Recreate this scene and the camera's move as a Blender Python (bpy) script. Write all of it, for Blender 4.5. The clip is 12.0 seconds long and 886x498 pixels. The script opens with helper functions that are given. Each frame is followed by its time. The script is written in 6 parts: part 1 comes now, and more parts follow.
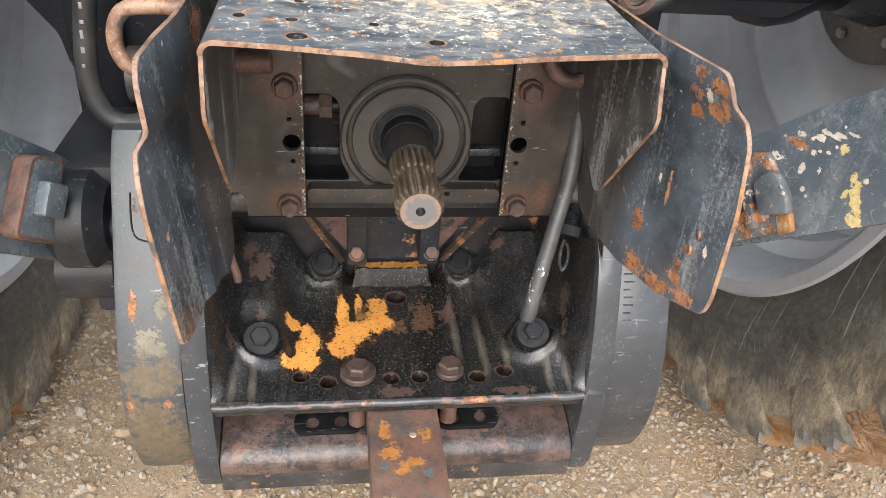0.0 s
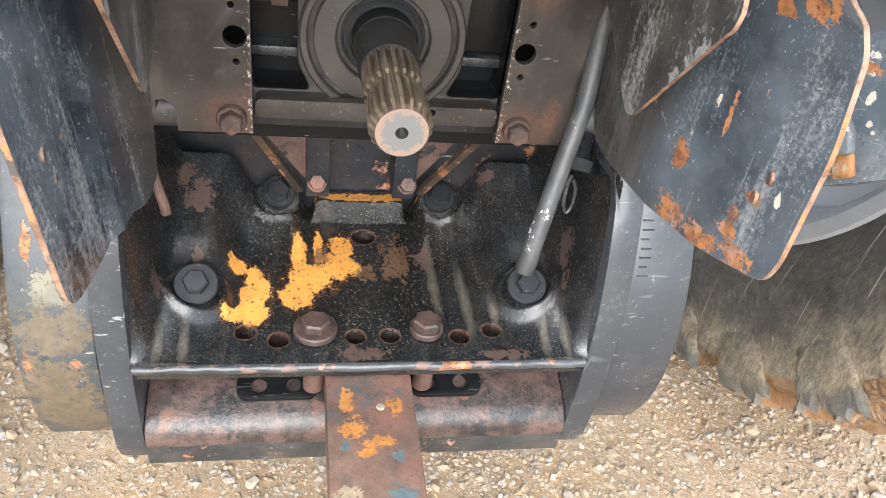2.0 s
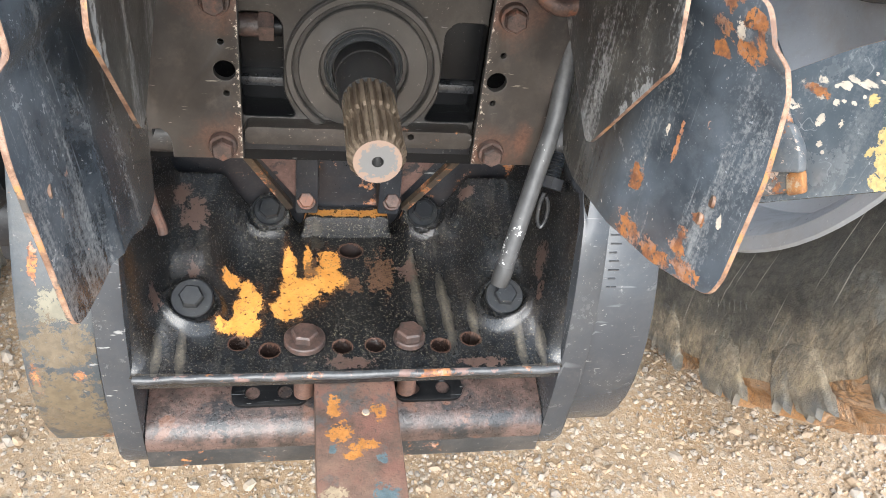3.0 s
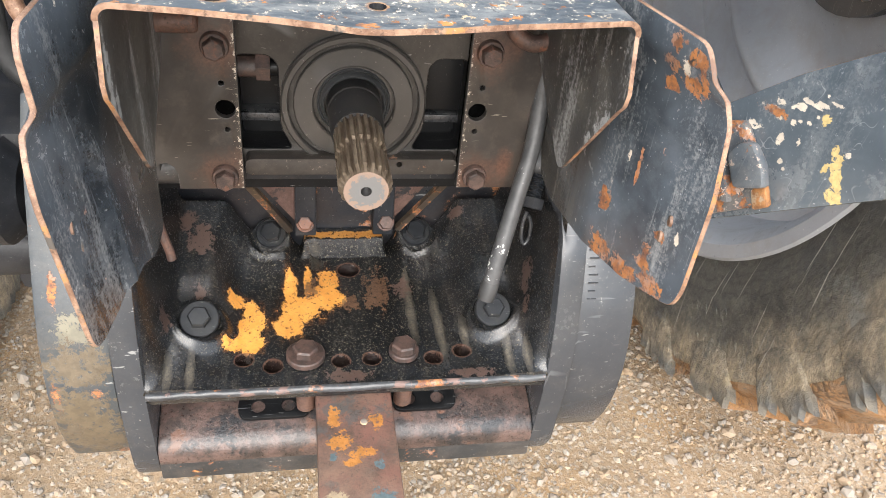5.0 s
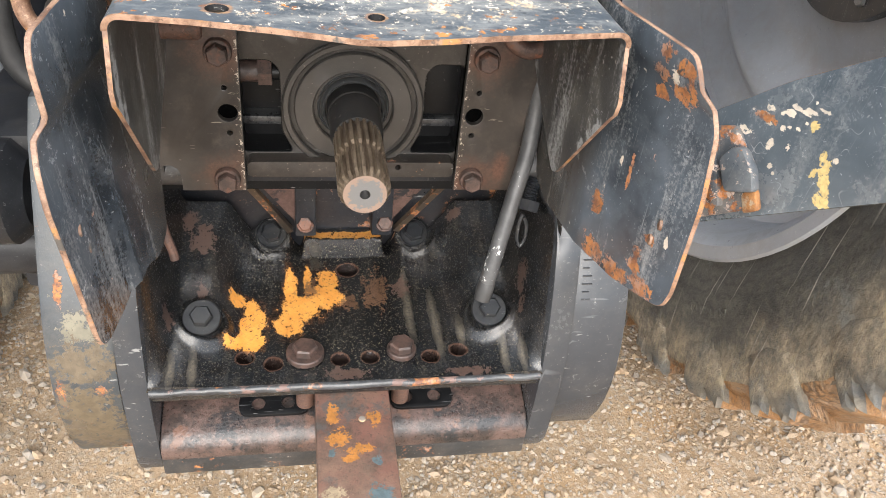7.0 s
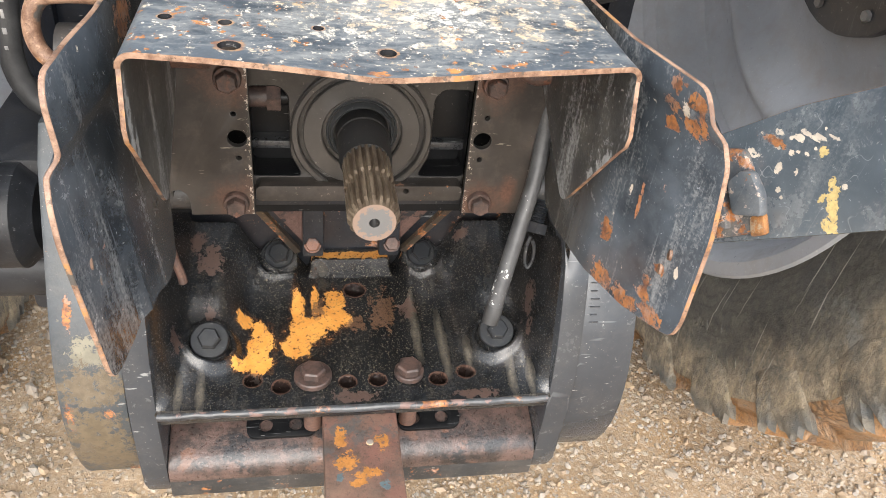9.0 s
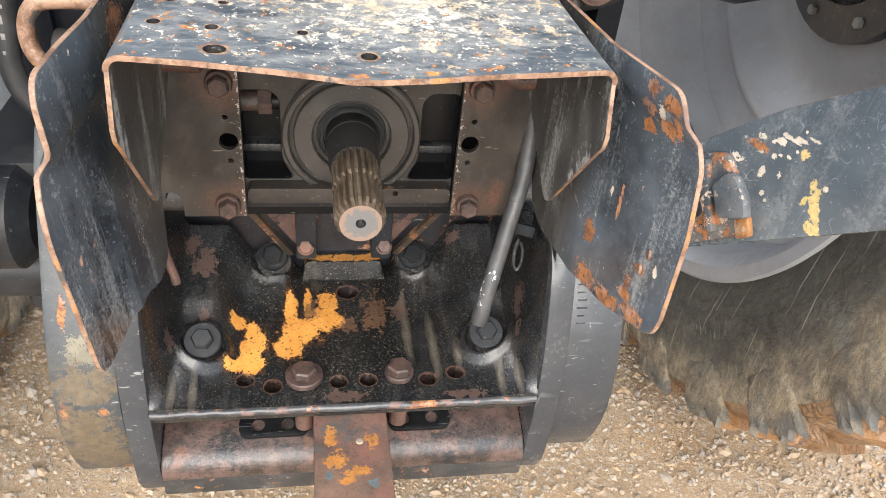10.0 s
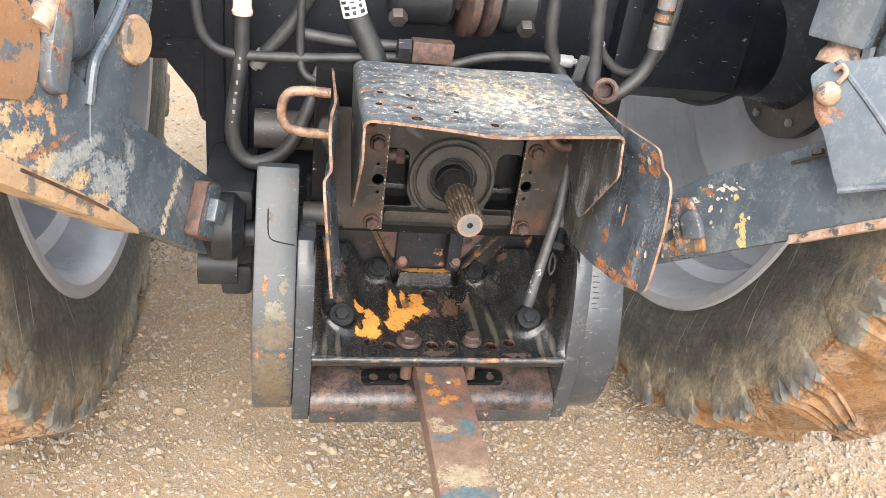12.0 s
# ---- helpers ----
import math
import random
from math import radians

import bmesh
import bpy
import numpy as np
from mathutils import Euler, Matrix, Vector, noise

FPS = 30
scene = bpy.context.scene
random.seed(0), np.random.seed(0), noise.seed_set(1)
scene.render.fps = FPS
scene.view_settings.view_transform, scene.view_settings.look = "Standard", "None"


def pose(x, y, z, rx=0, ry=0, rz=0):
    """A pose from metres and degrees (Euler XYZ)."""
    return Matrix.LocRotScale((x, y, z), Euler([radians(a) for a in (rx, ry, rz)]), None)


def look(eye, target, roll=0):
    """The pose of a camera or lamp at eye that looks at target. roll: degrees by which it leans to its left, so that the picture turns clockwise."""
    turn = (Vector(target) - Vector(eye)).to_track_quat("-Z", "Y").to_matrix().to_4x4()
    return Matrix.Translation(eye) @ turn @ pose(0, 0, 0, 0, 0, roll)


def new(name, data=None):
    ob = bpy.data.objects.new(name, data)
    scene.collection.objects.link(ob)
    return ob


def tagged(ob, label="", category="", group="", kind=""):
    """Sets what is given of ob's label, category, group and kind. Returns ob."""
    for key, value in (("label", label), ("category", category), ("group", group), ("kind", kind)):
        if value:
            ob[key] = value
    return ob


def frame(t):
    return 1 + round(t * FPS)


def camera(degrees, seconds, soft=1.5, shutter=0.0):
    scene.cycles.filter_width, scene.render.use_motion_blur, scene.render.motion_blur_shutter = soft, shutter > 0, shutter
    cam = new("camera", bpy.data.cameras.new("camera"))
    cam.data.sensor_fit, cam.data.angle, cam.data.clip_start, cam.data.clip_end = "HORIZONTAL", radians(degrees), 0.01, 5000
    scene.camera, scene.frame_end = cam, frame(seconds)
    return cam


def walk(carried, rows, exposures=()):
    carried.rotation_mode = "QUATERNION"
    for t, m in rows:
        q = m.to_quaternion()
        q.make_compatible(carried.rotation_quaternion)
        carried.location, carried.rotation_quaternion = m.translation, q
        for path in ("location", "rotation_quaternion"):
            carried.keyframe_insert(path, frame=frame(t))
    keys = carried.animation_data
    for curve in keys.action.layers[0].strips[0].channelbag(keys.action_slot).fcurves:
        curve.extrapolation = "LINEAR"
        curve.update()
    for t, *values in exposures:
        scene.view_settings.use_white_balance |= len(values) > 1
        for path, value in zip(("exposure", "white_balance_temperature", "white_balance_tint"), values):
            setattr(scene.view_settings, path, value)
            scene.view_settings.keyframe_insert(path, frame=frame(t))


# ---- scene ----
EXPOSURES = [(0.0, 1.14, 6450, 10), (0.5, 1.39, 6350, 9), (1.5, 1.6, 6120, 8), (3.0, 1.6, 6120, 8), (5.5, 1.44, 6450, 10), (9.5, 1.35, 6500, 10), (11.0, 1.38, 6500, 10), (12.0, 1.46, 6500, 10)]
cam = camera(60.0, 12.0, soft=0.6)
PATH = [
    (0, (-0.0592, -0.5749, 0.9176), (0.2193, 1.0940, -0.1499), 4.68),
    (0.5, (-0.0569, -0.4787, 0.8432), (0.2517, 1.1063, -0.3370), 6.41),
    (1, (-0.0520, -0.4586, 0.8407), (0.3005, 1.0941, -0.3691), 7.88),
    (1.5, (-0.0531, -0.4617, 0.8466), (0.3174, 1.0851, -0.3648), 8.77),
    (2, (-0.0532, -0.4658, 0.8516), (0.3193, 1.0830, -0.3578), 8.96),
    (2.5, (-0.0506, -0.4761, 0.8715), (0.3208, 1.0737, -0.3359), 8.66),
    (3, (-0.0448, -0.4903, 0.8833), (0.3266, 1.0615, -0.3230), 8.36),
    (3.5, (-0.0450, -0.4995, 0.8952), (0.3252, 1.0562, -0.3051), 7.76),
    (5.5, (-0.0384, -0.5258, 0.9169), (0.3173, 1.0474, -0.2654), 6.47),
    (6, (-0.0384, -0.5289, 0.9199), (0.3174, 1.0415, -0.2665), 6.57),
    (6.5, (-0.0405, -0.5309, 0.9228), (0.3174, 1.0365, -0.2666), 6.77),
    (8.3, (-0.0377, -0.5240, 0.9290), (0.3209, 1.0532, -0.2472), 6.86),
    (8.5, (-0.0398, -0.5211, 0.9330), (0.3169, 1.0522, -0.2484), 6.86),
    (9, (-0.0439, -0.5212, 0.9359), (0.3077, 1.0570, -0.2415), 6.67),
    (9.5, (-0.0389, -0.5262, 0.9369), (0.3086, 1.0559, -0.2355), 6.57),
    (10, (-0.0329, -0.5342, 0.9389), (0.3072, 1.0577, -0.2225), 6.47),
    (10.5, (-0.0320, -0.5423, 0.9458), (0.3084, 1.0671, -0.1903), 6.66),
    (11, (-0.0421, -0.5645, 0.9552), (0.3071, 1.0742, -0.1362), 7.13),
    (11.5, (-0.0824, -0.6603, 0.9876), (0.2852, 1.0154, -0.0406), 7.69),
    (12, (-0.1925, -0.8467, 1.0319), (0.1952, 0.8660, 0.0758), 8.15),
]
walk(cam, [(t, look(eye, target, roll)) for t, eye, target, roll in PATH], EXPOSURES)

# ---- light ----
world = bpy.data.worlds.new("sky")
world.use_nodes = True
scene.world = world
wn = world.node_tree
sky = wn.nodes.new("ShaderNodeTexSky")
sky.sky_type, sky.sun_disc = "NISHITA", False
sky.sun_elevation, sky.sun_rotation = radians(37), radians(190)
sky.dust_density, sky.ozone_density = 4.0, 1.0
cloud = wn.nodes.new("ShaderNodeMix")
cloud.data_type = "RGBA"
cloud.inputs[0].default_value = 0.7
cloud.inputs[7].default_value = (6.95, 7.3, 7.85, 1)
wn.links.new(sky.outputs[0], cloud.inputs[6])
wn.links.new(cloud.outputs[2], wn.nodes["Background"].inputs[0])
wn.nodes["Background"].inputs[1].default_value = 0.155
sun_data = bpy.data.lights.new("sun", "SUN")
sun_data.energy, sun_data.angle, sun_data.color = 2.5, radians(60), (1.0, 0.97, 0.92)
sun = new("sun", sun_data)
sun.matrix_world = look((-0.8, -4.6, 4.1), (0, 0.2, 0.5))


# ---- materials ----
class Nodes:
    """A small builder for node materials."""

    def __init__(self, name):
        self.mat = bpy.data.materials.new(name)
        self.mat.use_nodes = True
        self.tree = self.mat.node_tree
        self.bsdf = self.tree.nodes["Principled BSDF"]
        self.pos = self.add("ShaderNodeNewGeometry").outputs["Position"]

    def add(self, kind, props=None, **inputs):
        node = self.tree.nodes.new(kind)
        props = props or {}
        if "operation" in props:
            node.operation = props["operation"]
        if "data_type" in props:
            node.data_type = props["data_type"]
        for key, value in inputs.items():
            self.put(node.inputs[int(key[1:])] if key[0] == "i" and key[1:].isdigit() else node.inputs[key.replace("_", " ")], value)
        return node

    def put(self, socket, value):
        if isinstance(value, bpy.types.NodeSocket):
            self.tree.links.new(value, socket)
        elif isinstance(value, tuple) and len(value) == 3 and socket.type == "RGBA":
            socket.default_value = (*value, 1)
        else:
            socket.default_value = value

    def noise(self, scale, detail=5.0, rough=0.6, stretch=(1, 1, 1), shift=(0, 0, 0), distortion=0.0):
        v = self.add("ShaderNodeMapping", Vector=self.pos, Scale=stretch, Location=shift).outputs[0]
        return self.add("ShaderNodeTexNoise", Vector=v, Scale=scale, Detail=detail, Roughness=rough, Distortion=distortion).outputs[0]

    def ramp(self, value, low, high, a=0.0, b=1.0):
        return self.add("ShaderNodeMapRange", {"clamp": True}, Value=value, From_Min=low, From_Max=high, To_Min=a, To_Max=b).outputs[0]

    def math(self, op, a, b=0.0, c=0.0):
        return self.add("ShaderNodeMath", {"operation": op}, i0=a, i1=b, i2=c).outputs[0]

    def mix(self, factor, a, b):
        n = self.add("ShaderNodeMix", {"data_type": "RGBA"})
        self.put(n.inputs[0], factor), self.put(n.inputs[6], a), self.put(n.inputs[7], b)
        return n.outputs[2]

    def blob(self, x, y, z, rx, ry, rz):
        """0 at the centre of an ellipsoid, 1 on its surface, more outside."""
        v = self.add("ShaderNodeVectorMath", {"operation": "SUBTRACT"}, i0=self.pos, i1=(x, y, z)).outputs[0]
        v = self.add("ShaderNodeVectorMath", {"operation": "DIVIDE"}, i0=v, i1=(rx, ry, rz)).outputs[0]
        return self.add("ShaderNodeVectorMath", {"operation": "LENGTH"}, i0=v).outputs[1]

    def done(self, colour, rough, bump=None, strength=0.3, distance=0.002, metal=0.0, spec=0.5):
        self.put(self.bsdf.inputs["Base Color"], colour)
        self.put(self.bsdf.inputs["Roughness"], rough)
        self.put(self.bsdf.inputs["Metallic"], metal)
        self.put(self.bsdf.inputs["Specular IOR Level"], spec)
        if bump is not None:
            b = self.add("ShaderNodeBump", Height=bump, Strength=strength, Distance=distance)
            self.tree.links.new(b.outputs[0], self.bsdf.inputs["Normal"])
        return self.mat


HOOD_HOLES = [(-0.002, -0.155, 0.0045), (-0.079, -0.156, 0.0058), (-0.083, -0.127, 0.0036), (-0.036, -0.128, 0.003), (-0.113, -0.122, 0.0036), (-0.109, -0.088, 0.0036), (-0.08, -0.09, 0.003)]
FLOOR_HOLES = [(-0.09, -0.049, 0.0068), (-0.066, -0.058, 0.0068), (-0.01, -0.055, 0.0068), (0.016, -0.054, 0.0068), (0.069, -0.056, 0.0068), (0.095, -0.049, 0.0068), (0.003, 0.07, 0.0095)]
RUST, ORANGE, PALE = (0.13, 0.055, 0.032), (0.36, 0.145, 0.045), (0.58, 0.51, 0.42)


def spots(n, places, wobble):
    """A ragged mask that is 1 inside any of the ellipsoids."""
    near = None
    for p in places:
        b = n.blob(*p)
        near = b if near is None else n.math("MINIMUM", near, b)
    ragged = n.math("MULTIPLY", n.math("SUBTRACT", n.noise(240, 6, 0.75), 0.5), 2.6)
    mask = n.ramp(n.math("ADD", n.math("ADD", near, wobble), ragged), 1.0, 0.93)
    return n.math("MULTIPLY", mask, n.ramp(n.noise(170, 6, 0.75), 0.39, 0.44))


def soft_spots(n, places, wobble):
    """Like spots(), fading out smoothly."""
    near = None
    for p in places:
        b = n.blob(*p)
        near = b if near is None else n.math("MINIMUM", near, b)
    return n.ramp(n.math("ADD", near, wobble), 1.0, 0.2)


def worn_paint(name, base, base2, chips=0.62, rust=0.66, dust=0.35, dust_colour=(0.22, 0.2, 0.17), rough=0.42, scale=55.0, metal=0.0, pale=PALE, seed=0.0, rust_at=(), pale_at=(), streaks=0.0, clean=0.0, spec=0.5, extra=(), dusty=None, curls=0.0):
    """Old paint: cloudy, dusty, with bare chips, scratches and rust."""
    n = Nodes(name)
    sh = (seed, seed * 1.7, seed * 0.6)
    big, mid, fine = n.noise(9, 4, shift=sh), n.noise(scale, 7, 0.7, shift=sh), n.noise(420, 3)
    colour = n.mix(n.ramp(big, 0.35, 0.65), base, base2)
    grain = n.noise(120, 6, 0.75, shift=sh)
    colour = n.mix(n.ramp(grain, 0.42, 0.75, 0.0, 0.4 * (1 - clean)), colour, tuple(min(1.0, c * 1.7) for c in base2))
    grit = n.noise(330, 5, 0.8, shift=sh)
    cloud_dirt = n.math("ADD", n.noise(22, 7, 0.72, shift=sh, distortion=0.4), n.math("MULTIPLY", n.math("SUBTRACT", grit, 0.5), 0.4 * (1 - 0.6 * clean)))
    dirt = n.math("MULTIPLY", n.ramp(cloud_dirt, 0.47, 0.66), dust)
    colour = n.mix(dirt, colour, dust_colour)
    speck = n.ramp(n.noise(520, 4, 0.75, shift=(sh[0] + 5, 0, 0)), 0.655, 0.69)
    colour = n.mix(n.math("MULTIPLY", speck, 0.5 - 0.35 * clean), colour, tuple(min(0.6, c * 1.5 + 0.05) for c in dust_colour))
    flecks = n.math("MULTIPLY", n.ramp(n.noise(300, 3, 0.7, shift=(0, 3, sh[2] + 9)), 0.67, 0.69), n.ramp(big, 0.4, 0.6, 0.25, 0.8))
    colour = n.mix(flecks, colour, tuple(min(0.62, c * 2.2 + 0.03) for c in dust_colour))
    pit = n.ramp(n.noise(240, 4, 0.75, shift=(0, sh[1] + 8, 0)), 0.36, 0.32)
    colour = n.mix(n.math("MULTIPLY", pit, 0.22 * (1 - clean)), colour, (0.008, 0.008, 0.009))
    scratch = n.ramp(n.noise(150, 3, 0.6, (0.3, 1.8, 1.3), sh), 0.69, 0.74)
    colour = n.mix(n.math("MULTIPLY", scratch, 0.6), colour, (0.33, 0.33, 0.32))
    if clean:
        colour = scratched(n, colour, 0.2, (0.3, 0.31, 0.32), 34.0)
    if curls:
        band = n.math("ABSOLUTE", n.math("SUBTRACT", n.noise(48, 1, 0.4, (1.0, 1.3, 0.8), (sh[0] + 4, 2, 0)), 0.5))
        colour = n.mix(n.math("MULTIPLY", n.math("MULTIPLY", n.ramp(band, 0.006, 0.002), n.ramp(n.noise(40, 3, shift=(8, 1, sh[2])), 0.52, 0.62)), curls), colour, (0.34, 0.36, 0.37))
    if streaks:
        run = n.ramp(n.math("ADD", n.noise(34, 7, 0.7, (1.0, 1.0, 0.14), sh), n.math("MULTIPLY", n.math("SUBTRACT", grit, 0.5), 0.5)), 0.53, 0.7)
        colour = n.mix(n.math("MULTIPLY", run, streaks), colour, (0.4, 0.41, 0.41))
    if dusty:
        y = n.math("ADD", n.add("ShaderNodeSeparateXYZ", Vector=n.pos).outputs[1], n.math("MULTIPLY", n.math("SUBTRACT", n.noise(14, 6, 0.7), 0.5), 0.06))
        film = n.math("MULTIPLY", n.ramp(y, dusty[0], dusty[1], 0.0, 0.85), n.ramp(grit, 0.3, 0.6, 0.55, 1.0))
        colour = n.mix(film, colour, n.mix(n.ramp(n.noise(40, 6, 0.7, (1.5, 1.5, 0.2)), 0.42, 0.6), dusty[2], tuple(c * 1.8 for c in dusty[2])))
    wobble = n.math("MULTIPLY", n.math("SUBTRACT", n.noise(scale * 1.3, 7, 0.75, shift=sh), 0.5), 3.2)
    chip = n.ramp(mid, chips, chips + 0.025)
    if pale_at:
        chip = n.math("MAXIMUM", chip, spots(n, pale_at, wobble))
    colour = n.mix(chip, colour, n.mix(n.ramp(n.noise(60, 4), 0.4, 0.6), pale, tuple(c * 0.72 for c in pale)))
    r2 = n.noise(scale * 0.6, 7, 0.72, shift=(sh[0] + 3.1, sh[1], sh[2]))
    rusty = n.ramp(r2, rust, rust + 0.04)
    if rust_at:
        rusty = n.math("MAXIMUM", rusty, spots(n, rust_at, wobble))
    crust = n.mix(n.ramp(n.noise(95, 7, 0.75), 0.42, 0.58), RUST, ORANGE)
    crust = n.mix(n.ramp(n.noise(70, 7, 0.75, shift=(6, 6, 0)), 0.53, 0.58), crust, (0.3, 0.17, 0.115))
    crust = n.mix(n.ramp(n.noise(150, 6, 0.75, shift=(2, 8, 0)), 0.58, 0.61), crust, (0.04, 0.035, 0.035))
    colour = n.mix(rusty, colour, crust)
    for tint, places in extra:
        colour = n.mix(spots(n, places, wobble), colour, n.mix(n.ramp(n.noise(150, 4), 0.4, 0.6), tint, tuple(c * 0.75 for c in tint)))
    rgh = n.math("ADD", n.math("MULTIPLY", n.math("MAXIMUM", n.math("MAXIMUM", chip, rusty), dirt), 0.35), n.math("ADD", rough - 0.1, n.math("MULTIPLY", grain, 0.2)))
    height = n.math("SUBTRACT", n.math("ADD", n.math("MULTIPLY", fine, 0.2), n.math("MULTIPLY", grain, 0.25)), n.math("MULTIPLY", n.math("MAXIMUM", chip, rusty), 0.5))
    return n.done(colour, rgh, height, 0.45 * (1 - 0.7 * clean), 0.0012, metal, spec)


def scratched(n, colour, amount, tint, scale):
    """Long thin straight scratches running four ways."""
    for k, turn in enumerate((0.55, -0.75, 1.15, 0.2)):
        v = n.add("ShaderNodeMapping", Vector=n.pos, Rotation=(turn, 0, 0), Scale=(0.5, 16.0, 0.35), Location=(k * 3.0, k * 1.3, 0)).outputs[0]
        line = n.add("ShaderNodeTexNoise", Vector=v, Scale=scale, Detail=1.0, Roughness=0.4).outputs[0]
        line = n.math("MULTIPLY", n.ramp(line, 0.735, 0.76), n.ramp(n.noise(scale * 0.4, 3, shift=(k * 5.0, 0, 0)), 0.45, 0.55))
        colour = n.mix(n.math("MULTIPLY", line, amount), colour, tint)
    return colour


def rusted(name, a, b, c, scale=45.0, rough=0.75, seed=0.0, patch=None):
    """Bare rusty steel with remains of paint."""
    n = Nodes(name)
    sh = (seed, seed * 0.7, seed * 1.3)
    colour = n.mix(n.ramp(n.noise(scale, 8, 0.75, shift=sh), 0.42, 0.58), a, b)
    colour = n.mix(n.ramp(n.noise(scale * 0.45, 7, 0.72, shift=(sh[0] + 2, sh[1], sh[2])), 0.56, 0.61), colour, c)
    if patch:
        colour = n.mix(n.ramp(n.noise(scale * 0.5, 5, 0.6, shift=(sh[0] + 7, sh[1], sh[2])), 0.6, 0.63), colour, patch)
    fine = n.noise(300, 4, 0.7)
    colour = n.mix(n.ramp(n.noise(230, 6, 0.8, shift=sh), 0.57, 0.63, 0.0, 0.7), colour, tuple(v * 0.3 for v in a))
    colour = n.mix(n.ramp(n.noise(280, 5, 0.8, shift=(sh[0], sh[1] + 4, sh[2])), 0.6, 0.65, 0.0, 0.6), colour, tuple(min(0.7, v * 1.7) for v in b))
    return n.done(colour, n.ramp(fine, 0.3, 0.7, rough - 0.12, rough + 0.1), fine, 0.5, 0.001)



def plate_material():
    """Dark oily plate: rust round the bolts, pale specks along the inner edge, long scratches."""
    n = Nodes("oily_plate_steel")
    fine, mid = n.noise(380, 5, 0.75), n.noise(48, 7, 0.72, shift=(4, 2, 1))
    colour = n.mix(n.ramp(n.noise(13, 5, 0.6), 0.38, 0.64), (0.019, 0.0165, 0.015), (0.048, 0.042, 0.037))
    colour = n.mix(n.ramp(mid, 0.52, 0.68, 0.0, 0.6), colour, (0.062, 0.05, 0.042))
    rust = soft_spots(n, [(x, -0.004, z, r, 0.02, r) for x in (-0.0965, 0.0965) for z, r in ((0.598, 0.026), (0.702, 0.028))] + [(0.12, -0.004, 0.605, 0.01, 0.02, 0.02)], n.math("MULTIPLY", n.math("SUBTRACT", mid, 0.5), 2.2))
    colour = n.mix(n.math("MULTIPLY", rust, 0.75), colour, n.mix(n.ramp(fine, 0.4, 0.6), (0.07, 0.033, 0.022), (0.12, 0.06, 0.04)))
    side = n.math("ABSOLUTE", n.add("ShaderNodeSeparateXYZ", Vector=n.pos).outputs[0])
    rub = n.math("ADD", n.noise(300, 5, 0.8), n.ramp(side, 0.083, 0.093, 0.14, -0.05))
    colour = n.mix(n.ramp(rub, 0.66, 0.7), colour, (0.42, 0.37, 0.31))
    colour = n.mix(n.ramp(n.noise(170, 3, 0.6, (0.3, 1.0, 1.6), (3, 0, 2)), 0.7, 0.74, 0.0, 0.5), colour, (0.3, 0.27, 0.23))
    return n.done(colour, n.ramp(fine, 0.3, 0.7, 0.3, 0.48), n.math("ADD", n.math("MULTIPLY", fine, 0.3), n.math("MULTIPLY", mid, 0.4)), 0.35, 0.001, spec=0.42)


M = {}
M["black"] = worn_paint("black_paint", (0.014, 0.015, 0.017), (0.028, 0.03, 0.033), 0.74, 0.72, 0.25, (0.1, 0.095, 0.085), rough=0.28, clean=0.5)
M["slate"] = worn_paint("slate_paint", (0.013, 0.0165, 0.021), (0.1, 0.12, 0.143), 0.675, 0.675, 0.3, (0.15, 0.165, 0.18), rough=0.18, scale=95, seed=2.0, streaks=0.5, clean=0.85, spec=0.7, dusty=(-0.11, -0.07, (0.045, 0.041, 0.035)),
    rust_at=((0.166, -0.17, 0.768, 0.02, 0.007, 0.005), (0.166, -0.152, 0.772, 0.02, 0.006, 0.005), (0.166, -0.148, 0.758, 0.02, 0.006, 0.005), (0.166, -0.148, 0.746, 0.02, 0.005, 0.004), (0.166, -0.165, 0.752, 0.02, 0.009, 0.005), (0.166, -0.174, 0.758, 0.02, 0.003, 0.01),
        (0.17, -0.172, 0.658, 0.02, 0.004, 0.004), (0.17, -0.165, 0.643, 0.02, 0.004, 0.004), (0.17, -0.15, 0.615, 0.02, 0.013, 0.008), (0.172, -0.175, 0.622, 0.02, 0.011, 0.007), (0.165, -0.125, 0.615, 0.02, 0.012, 0.009), (0.165, -0.165, 0.632, 0.02, 0.006, 0.006), (0.16, -0.14, 0.685, 0.02, 0.0015, 0.016), (0.16, -0.118, 0.65, 0.02, 0.006, 0.008), (-0.154, -0.05, 0.76, 0.012, 0.02, 0.01)),
    pale_at=((0.17, -0.12, 0.665, 0.02, 0.002, 0.003), (0.17, -0.13, 0.69, 0.02, 0.0015, 0.004), (0.17, -0.185, 0.665, 0.02, 0.002, 0.003), (0.166, -0.16, 0.76, 0.02, 0.003, 0.006)))
M["flank"] = worn_paint("flank_paint", (0.02, 0.0205, 0.021), (0.045, 0.045, 0.044), 0.7, 0.7, 0.5, (0.15, 0.145, 0.13), rough=0.36, scale=70, seed=3.0, streaks=0.85,
    extra=(((0.3, 0.31, 0.31), ((0.132, -0.152, 0.705, 0.02, 0.009, 0.026), (0.132, -0.138, 0.69, 0.02, 0.007, 0.016), (-0.132, -0.164, 0.745, 0.02, 0.004, 0.026), (-0.132, -0.155, 0.73, 0.02, 0.003, 0.014))),))


